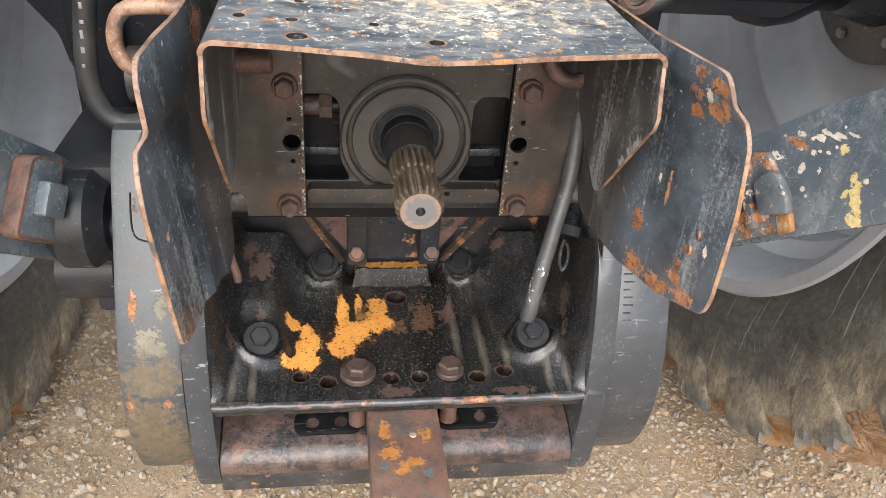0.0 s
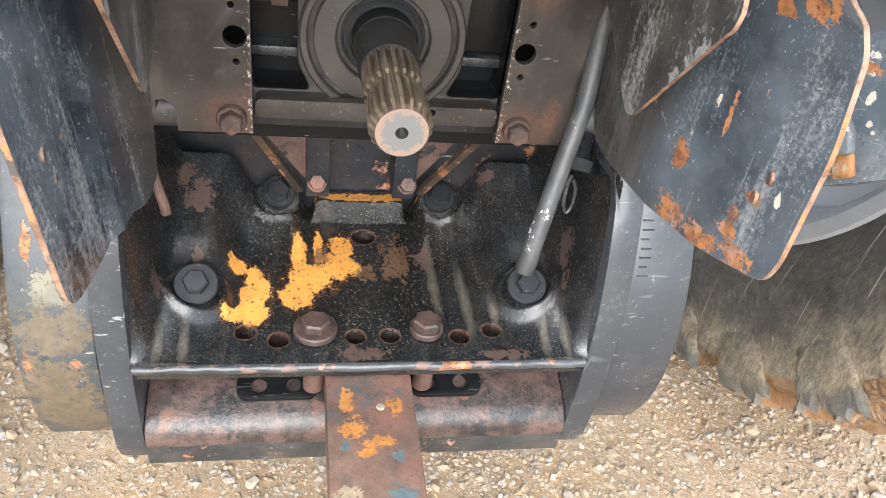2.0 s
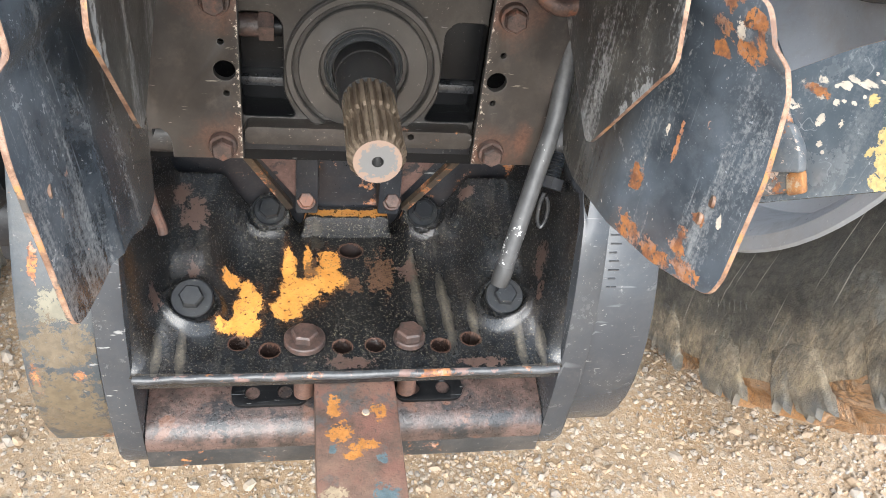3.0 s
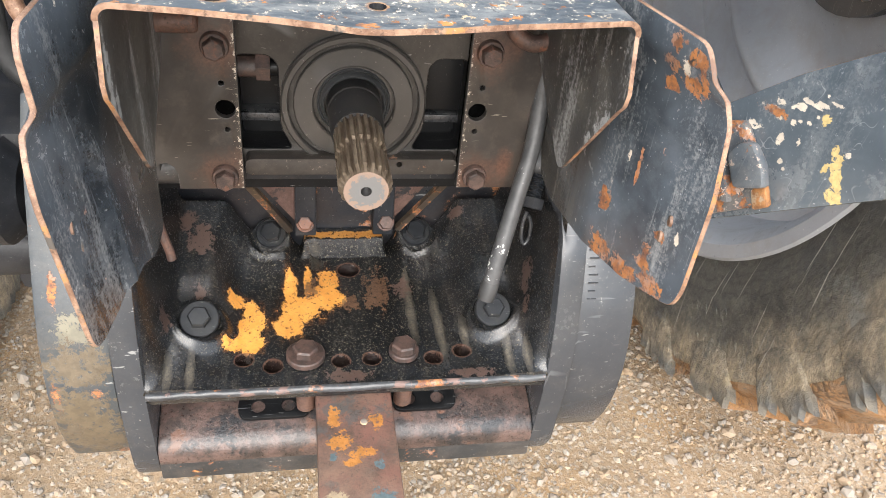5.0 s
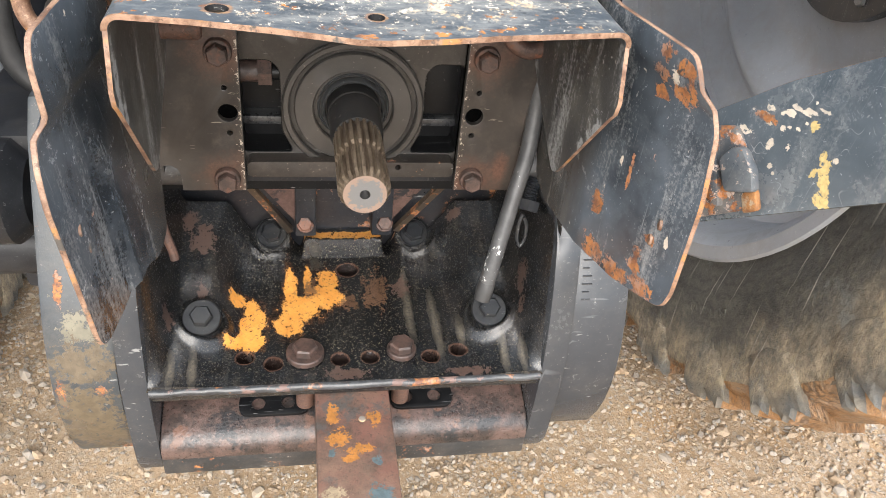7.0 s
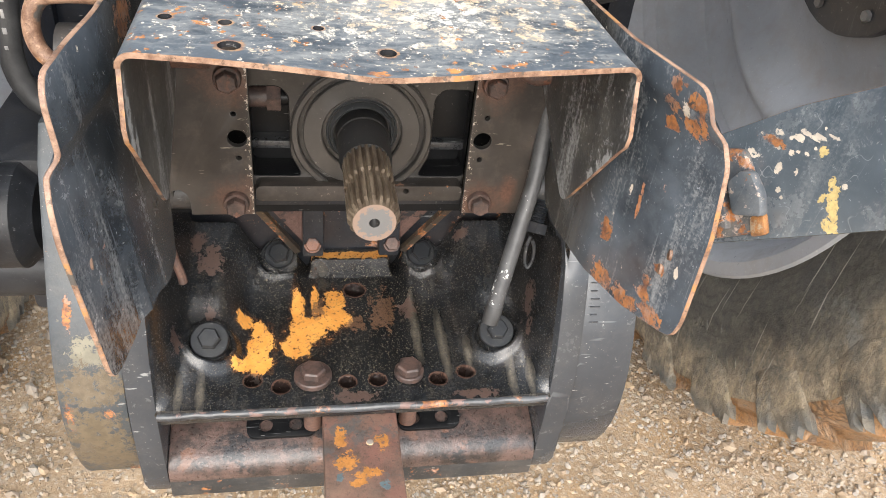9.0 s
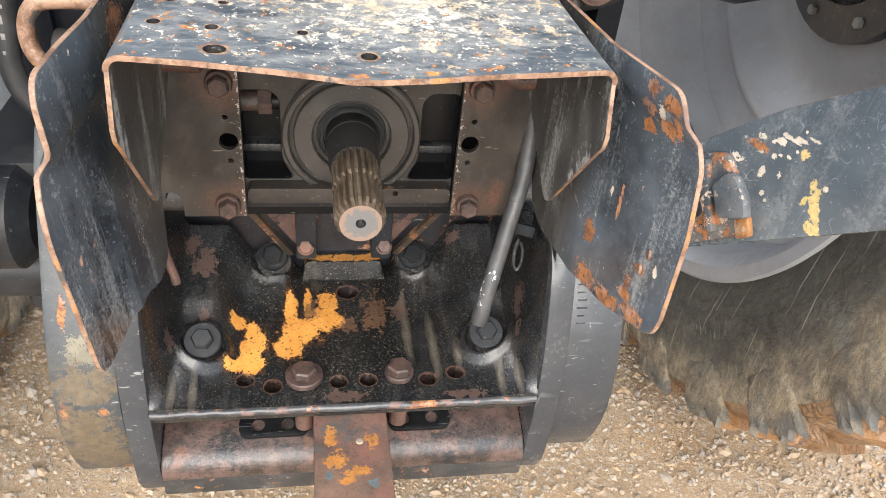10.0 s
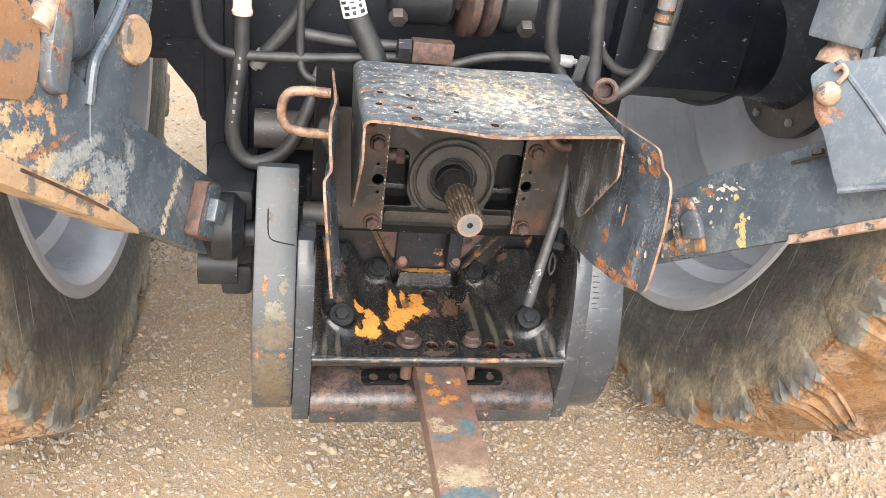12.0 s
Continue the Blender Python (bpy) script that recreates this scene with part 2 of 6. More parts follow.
def row(a, b, count, size, loose=0.0):
    """Spots from a to b, evenly spaced or loosely strewn."""
    rng = random.Random(count)
    places = []
    for k in range(count):
        at = tuple(p + (q - p) * k / (count - 1) + loose * rng.uniform(-1, 1) * w for p, q, w in zip(a, b, (0.0, 1.0, 0.7)))
        grow = rng.uniform(0.6, 1.3) if loose else 1.0
        places.append(at + (size[0], size[1] * grow * (rng.uniform(0.7, 1.5) if loose else 1.0), size[2] * grow))
    return tuple(places)


ARM_CHIPS = (row((0.322, -0.02, 0.671), (0.331, -0.068, 0.695), 11, (0.03, 0.0032, 0.0018), 0.0032) + row((0.326, -0.038, 0.668), (0.331, -0.06, 0.681), 5, (0.03, 0.0018, 0.0018), 0.004)
    + ((0.325, -0.044, 0.655, 0.03, 0.0024, 0.005), (0.33, -0.062, 0.7, 0.03, 0.0015, 0.0015), (0.328, -0.058, 0.66, 0.03, 0.0018, 0.003), (0.331, -0.052, 0.64, 0.03, 0.0018, 0.002), (0.331, -0.057, 0.636, 0.03, 0.0015, 0.0015), (0.341, -0.094, 0.669, 0.03, 0.0018, 0.002), (0.318, -0.02, 0.655, 0.03, 0.006, 0.003), (-0.39, -0.2, 0.73, 0.05, 0.012, 0.004)))
ARM_RUST = ((-0.36, -0.22, 0.755, 0.06, 0.05, 0.006), (0.34, -0.16, 0.825, 0.04, 0.014, 0.014), (0.318, -0.03, 0.672, 0.03, 0.012, 0.0035))
SOIL = row((-0.421, -0.25, 0.796), (-0.372, -0.157, 0.686), 5, (0.03, 0.024, 0.01))
SCUFF = ((-0.361, -0.127, 0.695, 0.03, 0.018, 0.02), (-0.354, -0.102, 0.713, 0.03, 0.008, 0.02), (-0.371, -0.146, 0.717, 0.03, 0.012, 0.014), (-0.376, -0.152, 0.741, 0.03, 0.02, 0.006))
STRIPE = row((-0.317, -0.024, 0.659), (-0.331, -0.073, 0.614), 8, (0.03, 0.004, 0.007))
CLAY_SPLASH = ((-0.36, -0.215, 0.79, 0.05, 0.012, 0.022), (-0.36, -0.25, 0.81, 0.05, 0.016, 0.012), (-0.36, -0.19, 0.775, 0.05, 0.006, 0.014), (-0.36, -0.165, 0.83, 0.05, 0.004, 0.03), (-0.36, -0.17, 0.79, 0.05, 0.004, 0.012), (-0.36, -0.24, 0.76, 0.05, 0.02, 0.004), (-0.36, -0.28, 0.8, 0.05, 0.03, 0.01), (-0.36, -0.31, 0.835, 0.06, 0.014, 0.02), (-0.36, -0.345, 0.85, 0.06, 0.018, 0.012), (-0.36, -0.3, 0.76, 0.06, 0.04, 0.012), (-0.412, -0.214, 0.842, 0.012, 0.016, 0.022), (-0.408, -0.21, 0.812, 0.01, 0.012, 0.016), (-0.4, -0.2, 0.79, 0.01, 0.008, 0.008))
BARE = ((-0.391, -0.19, 0.734, 0.02, 0.02, 0.012), (-0.382, -0.168, 0.736, 0.02, 0.014, 0.008), (-0.37, -0.148, 0.7, 0.02, 0.016, 0.01), (-0.36, -0.128, 0.672, 0.02, 0.01, 0.008))
YELLOW = ((0.333, -0.068, 0.683, 0.03, 0.003, 0.004),) + row((0.3405, -0.084, 0.668), (0.349, -0.101, 0.638), 7, (0.03, 0.0036, 0.0058), 0.001) + ((0.347, -0.098, 0.637, 0.03, 0.0065, 0.006), (0.343, -0.084, 0.652, 0.03, 0.002, 0.004))
M["arm"] = worn_paint("arm_paint", (0.05, 0.064, 0.078), (0.1, 0.12, 0.138), 0.7, 0.75, 0.3, (0.17, 0.18, 0.19), rough=0.22, scale=70, seed=5.0, streaks=0.22, clean=0.85, spec=0.75, pale_at=ARM_CHIPS, rust_at=ARM_RUST, curls=0.5,
    extra=(((0.5, 0.35, 0.2), SOIL), ((0.26, 0.27, 0.27), SCUFF), ((0.55, 0.46, 0.34), STRIPE), ((0.48, 0.27, 0.14), CLAY_SPLASH), ((0.3, 0.3, 0.28), BARE), ((0.58, 0.45, 0.2), YELLOW)))
M["cap"] = worn_paint("rubbed_cap_paint", (0.05, 0.06, 0.072), (0.1, 0.115, 0.13), 0.6, 0.63, 0.4, (0.2, 0.19, 0.18), rough=0.3, scale=85, pale=(0.46, 0.37, 0.31), seed=27.0, clean=0.5)
M["wedge"] = rusted("orange_rust", (0.14, 0.065, 0.03), (0.3, 0.14, 0.05), (0.3, 0.24, 0.17), 80, 0.6, 9.0, (0.05, 0.05, 0.05))
M["boss"] = worn_paint("chipped_boss_paint", (0.035, 0.042, 0.05), (0.07, 0.08, 0.09), 0.545, 0.53, 0.5, (0.2, 0.18, 0.16), rough=0.4, scale=110, pale=(0.5, 0.4, 0.34), seed=25.0)
M["grey"] = worn_paint("grey_paint", (0.026, 0.029, 0.034), (0.042, 0.046, 0.052), 0.745, 0.75, 0.2, (0.1, 0.095, 0.085), rough=0.22, seed=7.0, clean=0.85)
M["dark"] = worn_paint("dark_housing_paint", (0.007, 0.0078, 0.0095), (0.015, 0.0165, 0.02), 0.78, 0.75, 0.35, (0.05, 0.047, 0.044), rough=0.45, seed=9.0, spec=0.32)
M["bracket"] = worn_paint("bracket_paint", (0.021, 0.02, 0.0195), (0.04, 0.037, 0.035), 0.75, 0.66, 0.45, (0.1, 0.08, 0.066), rough=0.42, seed=11.0, spec=0.35)
M["plate"] = plate_material()
# near-black blue paint shared by the axle, gearbox and frame bars
M["navy_black"] = worn_paint("navy_black_frame_paint", (0.004, 0.005, 0.0075), (0.0085, 0.0105, 0.015), 0.79, 0.76, 0.15, (0.035, 0.034, 0.034), rough=0.38, seed=19.0, spec=0.22)
M["ring"] = worn_paint("satin_ring_paint", (0.03, 0.0285, 0.0265), (0.042, 0.039, 0.036), 0.8, 0.78, 0.25, (0.1, 0.09, 0.08), rough=0.36, seed=12.0, clean=0.85, spec=0.45)
M["satin"] = worn_paint("satin_housing_paint", (0.022, 0.0205, 0.0195), (0.036, 0.033, 0.0305), 0.76, 0.7, 0.35, (0.085, 0.075, 0.065), rough=0.4, seed=14.0, clean=0.4, spec=0.45)
# near-black for recesses: pitted black paint with their shade put into the colour
M["shade_black"] = worn_paint("pitted_black_with_shade", (0.003, 0.0033, 0.004), (0.006, 0.0064, 0.0072), 0.8, 0.78, 0.15, (0.02, 0.018, 0.016), rough=0.38, seed=16.0, spec=0.18, clean=0.3)
M["seal"] = worn_paint("seal_rubber", (0.03, 0.032, 0.034), (0.05, 0.052, 0.054), 0.82, 0.82, 0.15, (0.1, 0.1, 0.1), rough=0.34, seed=18.0, clean=0.8)
M["flaked"] = worn_paint("flaked_grey_paint", (0.024, 0.029, 0.034), (0.038, 0.045, 0.051), 0.66, 0.64, 0.3, (0.11, 0.1, 0.085), rough=0.38, scale=80, pale=(0.17, 0.155, 0.115), seed=13.0,
    pale_at=((-0.21, -0.07, 0.5, 0.014, 0.05, 0.012), (-0.213, -0.07, 0.468, 0.016, 0.05, 0.015), (-0.2, -0.07, 0.53, 0.006, 0.05, 0.01)),
    rust_at=((-0.229, -0.06, 0.44, 0.004, 0.05, 0.02), (-0.224, -0.06, 0.405, 0.006, 0.05, 0.008), (-0.2, -0.06, 0.445, 0.005, 0.05, 0.006), (-0.222, -0.06, 0.53, 0.003, 0.05, 0.012), (-0.195, -0.06, 0.355, 0.006, 0.05, 0.01)),
    extra=(((0.11, 0.085, 0.055), ((-0.212, -0.06, 0.4, 0.026, 0.06, 0.05), (-0.21, -0.06, 0.47, 0.024, 0.05, 0.02), (-0.215, -0.07, 0.43, 0.02, 0.05, 0.02), (-0.2, -0.06, 0.38, 0.014, 0.05, 0.02), (-0.205, -0.06, 0.41, 0.01, 0.05, 0.02))),))
M["rim"] = worn_paint("rim_paint", (0.31, 0.325, 0.35), (0.37, 0.385, 0.41), 0.82, 0.84, 0.4, (0.3, 0.275, 0.245), rough=0.3, seed=17.0, clean=0.85)
M["edge"] = rusted("rusty_edge", (0.12, 0.064, 0.04), (0.27, 0.17, 0.115), (0.3, 0.15, 0.055), 70, 0.5, 1.0, (0.06, 0.055, 0.05))
M["rust"] = rusted("rusty_steel", (0.05, 0.03, 0.025), (0.105, 0.058, 0.043), (0.14, 0.06, 0.035), 70, 0.6)
M["gusset"] = rusted("red_brown_steel", (0.075, 0.042, 0.034), (0.115, 0.066, 0.052), (0.04, 0.026, 0.023), 90, 0.55, 5.0, (0.015, 0.015, 0.016))
M["shelf"] = rusted("rusty_bar", (0.028, 0.022, 0.02), (0.092, 0.06, 0.051), (0.016, 0.0165, 0.018), 50, 0.34, 4.0, (0.11, 0.06, 0.042))
M["front"] = worn_paint("rubbed_black_paint", (0.012, 0.013, 0.014), (0.026, 0.028, 0.03), 0.7, 0.6, 0.35, (0.12, 0.1, 0.085), rough=0.34, scale=60, seed=15.0)
def drawbar_material():
    n = Nodes("rusty_drawbar")
    colour = n.mix(n.ramp(n.noise(40, 6, 0.7), 0.38, 0.62), (0.075, 0.052, 0.042), (0.17, 0.1, 0.075))
    colour = n.mix(n.ramp(n.noise(17, 7, 0.72), 0.48, 0.62, 0.0, 0.8), colour, (0.18, 0.085, 0.065))
    colour = n.mix(n.ramp(n.noise(26, 7, 0.75, shift=(4, 4, 0)), 0.54, 0.6, 0.0, 0.7), colour, (0.065, 0.075, 0.075))
    colour = n.mix(n.ramp(n.noise(190, 6, 0.8), 0.56, 0.62, 0.0, 0.6), colour, (0.03, 0.024, 0.022))
    worn = n.ramp(n.math("ADD", n.add("ShaderNodeSeparateXYZ", Vector=n.pos).outputs[1], n.math("MULTIPLY", n.noise(30, 6, 0.7), 0.06)), -0.1, -0.2, 0.0, 0.75)
    colour = n.mix(worn, colour, n.mix(n.ramp(n.noise(60, 7, 0.75, shift=(1, 6, 0)), 0.4, 0.6), (0.17, 0.105, 0.075), (0.27, 0.185, 0.13)))
    wobble = n.math("MULTIPLY", n.math("SUBTRACT", n.noise(95, 7, 0.75), 0.5), 3.4)
    for tint, places in (
        ((0.42, 0.18, 0.045), ((-0.014, -0.125, 0.43, 0.008, 0.009, 0.02), (0.016, -0.107, 0.43, 0.006, 0.007, 0.02), (-0.018, -0.1, 0.43, 0.005, 0.01, 0.02), (0.004, -0.137, 0.43, 0.009, 0.005, 0.02), (-0.006, -0.146, 0.43, 0.006, 0.003, 0.02))),
        ((0.34, 0.265, 0.175), ((-0.012, -0.192, 0.43, 0.014, 0.007, 0.02), (0.0, -0.265, 0.43, 0.03, 0.018, 0.02), (-0.02, -0.178, 0.43, 0.01, 0.005, 0.02))),
        ((0.1, 0.14, 0.155), ((0.016, -0.187, 0.43, 0.011, 0.014, 0.02), (-0.014, -0.205, 0.43, 0.012, 0.006, 0.02), (0.0, -0.293, 0.43, 0.034, 0.012, 0.02), (0.015, -0.15, 0.43, 0.004, 0.005, 0.02), (-0.02, -0.14, 0.43, 0.003, 0.004, 0.02)))):
        colour = n.mix(spots(n, places, wobble), colour, n.mix(n.ramp(n.noise(150, 4), 0.4, 0.6), tint, tuple(c * 0.75 for c in tint)))
    fine = n.noise(300, 5, 0.7)
    return n.done(colour, n.ramp(fine, 0.3, 0.7, 0.42, 0.65), fine, 0.5, 0.001)


M["drawbar"] = drawbar_material()
M["bolt"] = rusted("rusty_bolt", (0.033, 0.023, 0.02), (0.075, 0.045, 0.036), (0.1, 0.046, 0.03), 90, 0.55, 3.0)
M["strut"] = worn_paint("rust_edged_strut", (0.018, 0.016, 0.014), (0.04, 0.03, 0.022), 0.74, 0.52, 0.4, (0.12, 0.075, 0.035), rough=0.45, scale=70, seed=55.0)
M["crossbar"] = worn_paint("pitted_bar_paint", (0.016, 0.0145, 0.0135), (0.034, 0.03, 0.027), 0.72, 0.62, 0.4, (0.07, 0.055, 0.045), rough=0.36, scale=90, seed=51.0, spec=0.4)
M["panel"] = worn_paint("flaking_black_paint", (0.006, 0.007, 0.009), (0.014, 0.016, 0.02), 0.74, 0.57, 0.3, (0.06, 0.045, 0.038), rough=0.3, scale=60, seed=53.0)
M["cream"] = worn_paint("cream_paint", (0.55, 0.48, 0.34), (0.6, 0.53, 0.4), 0.8, 0.72, 0.4, rough=0.5, seed=41.0)
M["white"] = worn_paint("label_paper", (0.7, 0.7, 0.68), (0.76, 0.76, 0.74), 0.85, 0.85, 0.3, rough=0.6, seed=43.0)
M["satin_bolt"] = worn_paint("slate_bolt_paint", (0.0055, 0.0065, 0.008), (0.01, 0.0115, 0.014), 0.74, 0.72, 0.2, (0.07, 0.065, 0.055), rough=0.34, seed=49.0, spec=0.4)
M["collar"] = worn_paint("oily_collar", (0.008, 0.0085, 0.009), (0.016, 0.016, 0.017), 0.8, 0.74, 0.2, (0.06, 0.05, 0.04), rough=0.42, seed=47.0, clean=0.6)
M["zinc"] = worn_paint("dull_zinc", (0.16, 0.16, 0.16), (0.24, 0.235, 0.23), 0.62, 0.6, 0.4, rough=0.4, scale=90, seed=45.0)
M["crimp"] = worn_paint("stained_zinc", (0.06, 0.062, 0.065), (0.15, 0.15, 0.15), 0.6, 0.58, 0.4, rough=0.35, scale=90, seed=46.0)
M["rust_pale"] = rusted("pale_rusty_steel", (0.3, 0.17, 0.11), (0.42, 0.31, 0.23), (0.09, 0.095, 0.1), 60, 0.6, 8.0, (0.06, 0.065, 0.07))
M["clay"] = rusted("clay_stained_steel", (0.46, 0.3, 0.17), (0.36, 0.23, 0.135), (0.13, 0.115, 0.1), 30, 0.7, 6.0)


def hose_material():
    n = Nodes("hose_rubber")
    fine = n.noise(500, 3)
    colour = n.mix(n.ramp(n.noise(35, 5), 0.4, 0.7), (0.018, 0.0185, 0.0195), (0.045, 0.045, 0.045))
    return n.done(colour, n.ramp(fine, 0.3, 0.7, 0.45, 0.6), fine, 0.25, 0.001)


def flecked_hose_material():
    n = Nodes("flecked_hose_rubber")
    fine = n.noise(500, 3)
    colour = n.mix(n.ramp(n.noise(60, 6, 0.7), 0.4, 0.7), (0.034, 0.035, 0.037), (0.07, 0.071, 0.072))
    mask = n.math("ADD", n.noise(150, 5, 0.7), n.ramp(n.blob(0.112, -0.052, 0.54, 0.03, 0.03, 0.045), 0.2, 1.0, 0.1, 0.0))
    colour = n.mix(n.ramp(mask, 0.68, 0.7), colour, (0.7, 0.7, 0.68))
    return n.done(colour, n.ramp(fine, 0.3, 0.7, 0.4, 0.55), fine, 0.3, 0.001)


def shaft_material():
    n = Nodes("worn_shaft_steel")
    grain = n.noise(160, 5, 0.7, (1, 0.25, 1))
    colour = n.mix(n.ramp(grain, 0.35, 0.65), (0.075, 0.055, 0.039), (0.21, 0.165, 0.12))
    return n.done(colour, n.ramp(grain, 0.3, 0.7, 0.5, 0.36), grain, 0.3, 0.0008, 0.35)


def casting_material():
    """Oily black casting: glossy slate sides, wet pitted floor with flaked orange undercoat."""
    n = Nodes("oily_black_casting")
    fine, mid, grit = n.noise(900, 3, 0.6), n.noise(70, 6, 0.7), n.noise(420, 5, 0.75)
    colour = n.mix(n.ramp(n.noise(14, 5), 0.4, 0.65), (0.0045, 0.0047, 0.0055), (0.011, 0.0115, 0.0125))
    middle = n.ramp(n.math("ADD", n.blob(-0.005, 0.035, 0.447, 0.088, 0.115, 0.1), n.math("MULTIPLY", n.math("SUBTRACT", mid, 0.5), 0.7)), 0.75, 1.1)
    stipple = n.math("MULTIPLY", n.math("SUBTRACT", n.noise(560, 5, 0.8), 0.5), 0.9)
    film = n.ramp(n.math("ADD", n.noise(30, 7, 0.75, shift=(9, 2, 0)), n.math("MULTIPLY", stipple, 0.5)), 0.48, 0.62)
    colour = n.mix(n.math("MULTIPLY", n.math("MULTIPLY", film, middle), 0.3), colour, (0.03, 0.033, 0.035))
    slate = n.mix(n.ramp(n.noise(45, 6, 0.7), 0.4, 0.62), (0.0065, 0.0075, 0.009), (0.018, 0.02, 0.0225))
    colour = n.mix(n.math("MULTIPLY", middle, 0.75), colour, slate)
    umber = n.math("MULTIPLY", n.ramp(n.noise(18, 6, 0.7, shift=(2, 7, 0)), 0.5, 0.66), middle)
    colour = n.mix(n.math("MULTIPLY", umber, 0.22), colour, (0.05, 0.037, 0.028))
    fleck = n.math("MULTIPLY", n.ramp(n.noise(270, 4, 0.75, shift=(3, 3, 3)), 0.67, 0.7), 0.5)
    colour = n.mix(fleck, colour, (0.12, 0.11, 0.09))
    speck = n.ramp(n.noise(520, 5, 0.85), 0.58, 0.63)
    colour = n.mix(n.math("MULTIPLY", speck, n.math("SUBTRACT", 0.85, n.math("MULTIPLY", middle, 0.3))), colour, (0.2, 0.17, 0.115))
    wobble = n.math("MULTIPLY", n.math("SUBTRACT", n.noise(80, 7, 0.75, (1.5, 0.7, 1)), 0.5), 3.4)
    wash = n.ramp(n.math("ADD", n.noise(75, 7, 0.72, (1.0, 0.13, 0.4), (2, 5, 0)), n.math("MULTIPLY", stipple, 0.12)), 0.5, 0.66)
    colour = n.mix(n.math("MULTIPLY", wash, n.ramp(grit, 0.4, 0.6, 0.0, 0.45)), colour, (0.07, 0.062, 0.05))
    # dust washed towards the front lip
    runs = soft_spots(n, [(0.056, 0.005, 0.45, 0.0055, 0.06, 0.03), (0.079, -0.015, 0.45, 0.006, 0.055, 0.03), (0.1, -0.03, 0.45, 0.004, 0.03, 0.03), (0.134, -0.06, 0.45, 0.0045, 0.028, 0.02), (0.15, -0.062, 0.45, 0.004, 0.024, 0.02), (-0.131, -0.062, 0.45, 0.0045, 0.026, 0.02), (-0.148, -0.065, 0.45, 0.004, 0.022, 0.02), (-0.028, 0.08, 0.455, 0.008, 0.016, 0.02)], n.math("MULTIPLY", wobble, 0.45))
    colour = n.mix(n.math("MULTIPLY", n.math("MULTIPLY", runs, n.ramp(grit, 0.35, 0.6)), 0.75), colour, (0.13, 0.11, 0.08))
    brown = spots(n, [(-0.13, 0.062, 0.49, 0.011, 0.016, 0.02), (-0.142, 0.08, 0.5, 0.008, 0.01, 0.02), (-0.128, 0.012, 0.475, 0.006, 0.008, 0.012), (-0.152, -0.03, 0.48, 0.006, 0.01, 0.012), (-0.142, -0.008, 0.492, 0.005, 0.005, 0.008), (-0.158, -0.05, 0.468, 0.004, 0.007, 0.01), (0.156, -0.03, 0.48, 0.005, 0.008, 0.01), (0.108, 0.09, 0.5, 0.006, 0.006, 0.012), (0.15, -0.01, 0.5, 0.008, 0.014, 0.02), (0.052, 0.035, 0.447, 0.008, 0.01, 0.02), (-0.006, -0.072, 0.445, 0.02, 0.007, 0.01), (0.1, -0.075, 0.445, 0.02, 0.005, 0.01)], wobble)
    colour = n.mix(n.math("MULTIPLY", brown, 0.7), colour, (0.085, 0.048, 0.036))
    patch = None
    for x, y, rx, ry in ((-0.1, 0.023, 0.0075, 0.0095), (-0.087, 0.014, 0.0075, 0.012), (-0.082, -0.004, 0.009, 0.017), (-0.057, -0.012, 0.009, 0.012), (-0.086, -0.028, 0.0125, 0.014), (-0.1, -0.031, 0.011, 0.006), (-0.091, -0.01, 0.006, 0.013),
            (-0.052, -0.004, 0.0125, 0.019), (-0.041, 0.012, 0.017, 0.02), (-0.052, 0.042, 0.006, 0.022), (-0.036, 0.052, 0.004, 0.026), (-0.02, 0.028, 0.016, 0.018), (-0.017, 0.052, 0.01, 0.019), (-0.008, 0.024, 0.008, 0.009)):
        b = n.blob(x, y, 0.447, rx, ry, 0.05)
        patch = b if patch is None else n.math("MINIMUM", patch, b)
    flaky = n.math("MULTIPLY", n.math("SUBTRACT", n.noise(110, 9, 0.8, (1.2, 0.8, 1)), 0.5), 2.9)
    orange = n.ramp(n.math("ADD", patch, flaky), 0.98, 0.92)
    halo = n.math("MULTIPLY", n.ramp(n.math("ADD", patch, n.math("MULTIPLY", flaky, 1.5)), 1.55, 1.0), n.ramp(n.noise(190, 6, 0.75, shift=(4, 0, 2)), 0.44, 0.54))
    colour = n.mix(n.math("MULTIPLY", halo, 0.8), colour, (0.075, 0.034, 0.016))
    ledge = n.ramp(n.math("ADD", n.blob(0.0, 0.1, 0.47, 0.055, 0.0065, 0.02), n.math("MULTIPLY", wobble, 0.5)), 0.95, 0.8)
    pits = n.math("MULTIPLY", n.ramp(n.noise(260, 6, 0.75, shift=(1, 1, 4)), 0.565, 0.61, 1.0, 0.12), n.ramp(n.noise(85, 7, 0.75, (1.6, 0.6, 1), (7, 1, 4)), 0.6, 0.63, 1.0, 0.15))
    orange = n.math("MULTIPLY", n.math("MAXIMUM", orange, n.math("MULTIPLY", ledge, 0.65)), pits)
    colour = n.mix(orange, colour, n.mix(n.ramp(mid, 0.4, 0.65), (0.72, 0.33, 0.07), (0.6, 0.24, 0.04)))
    tan = spots(n, ((0.002, 0.02, 0.447, 0.009, 0.01, 0.05), (0.027, 0.035, 0.447, 0.011, 0.028, 0.05), (-0.033, 0.04, 0.447, 0.007, 0.014, 0.05)), wobble)
    colour = n.mix(n.math("MULTIPLY", tan, 0.8), colour, (0.11, 0.06, 0.035))
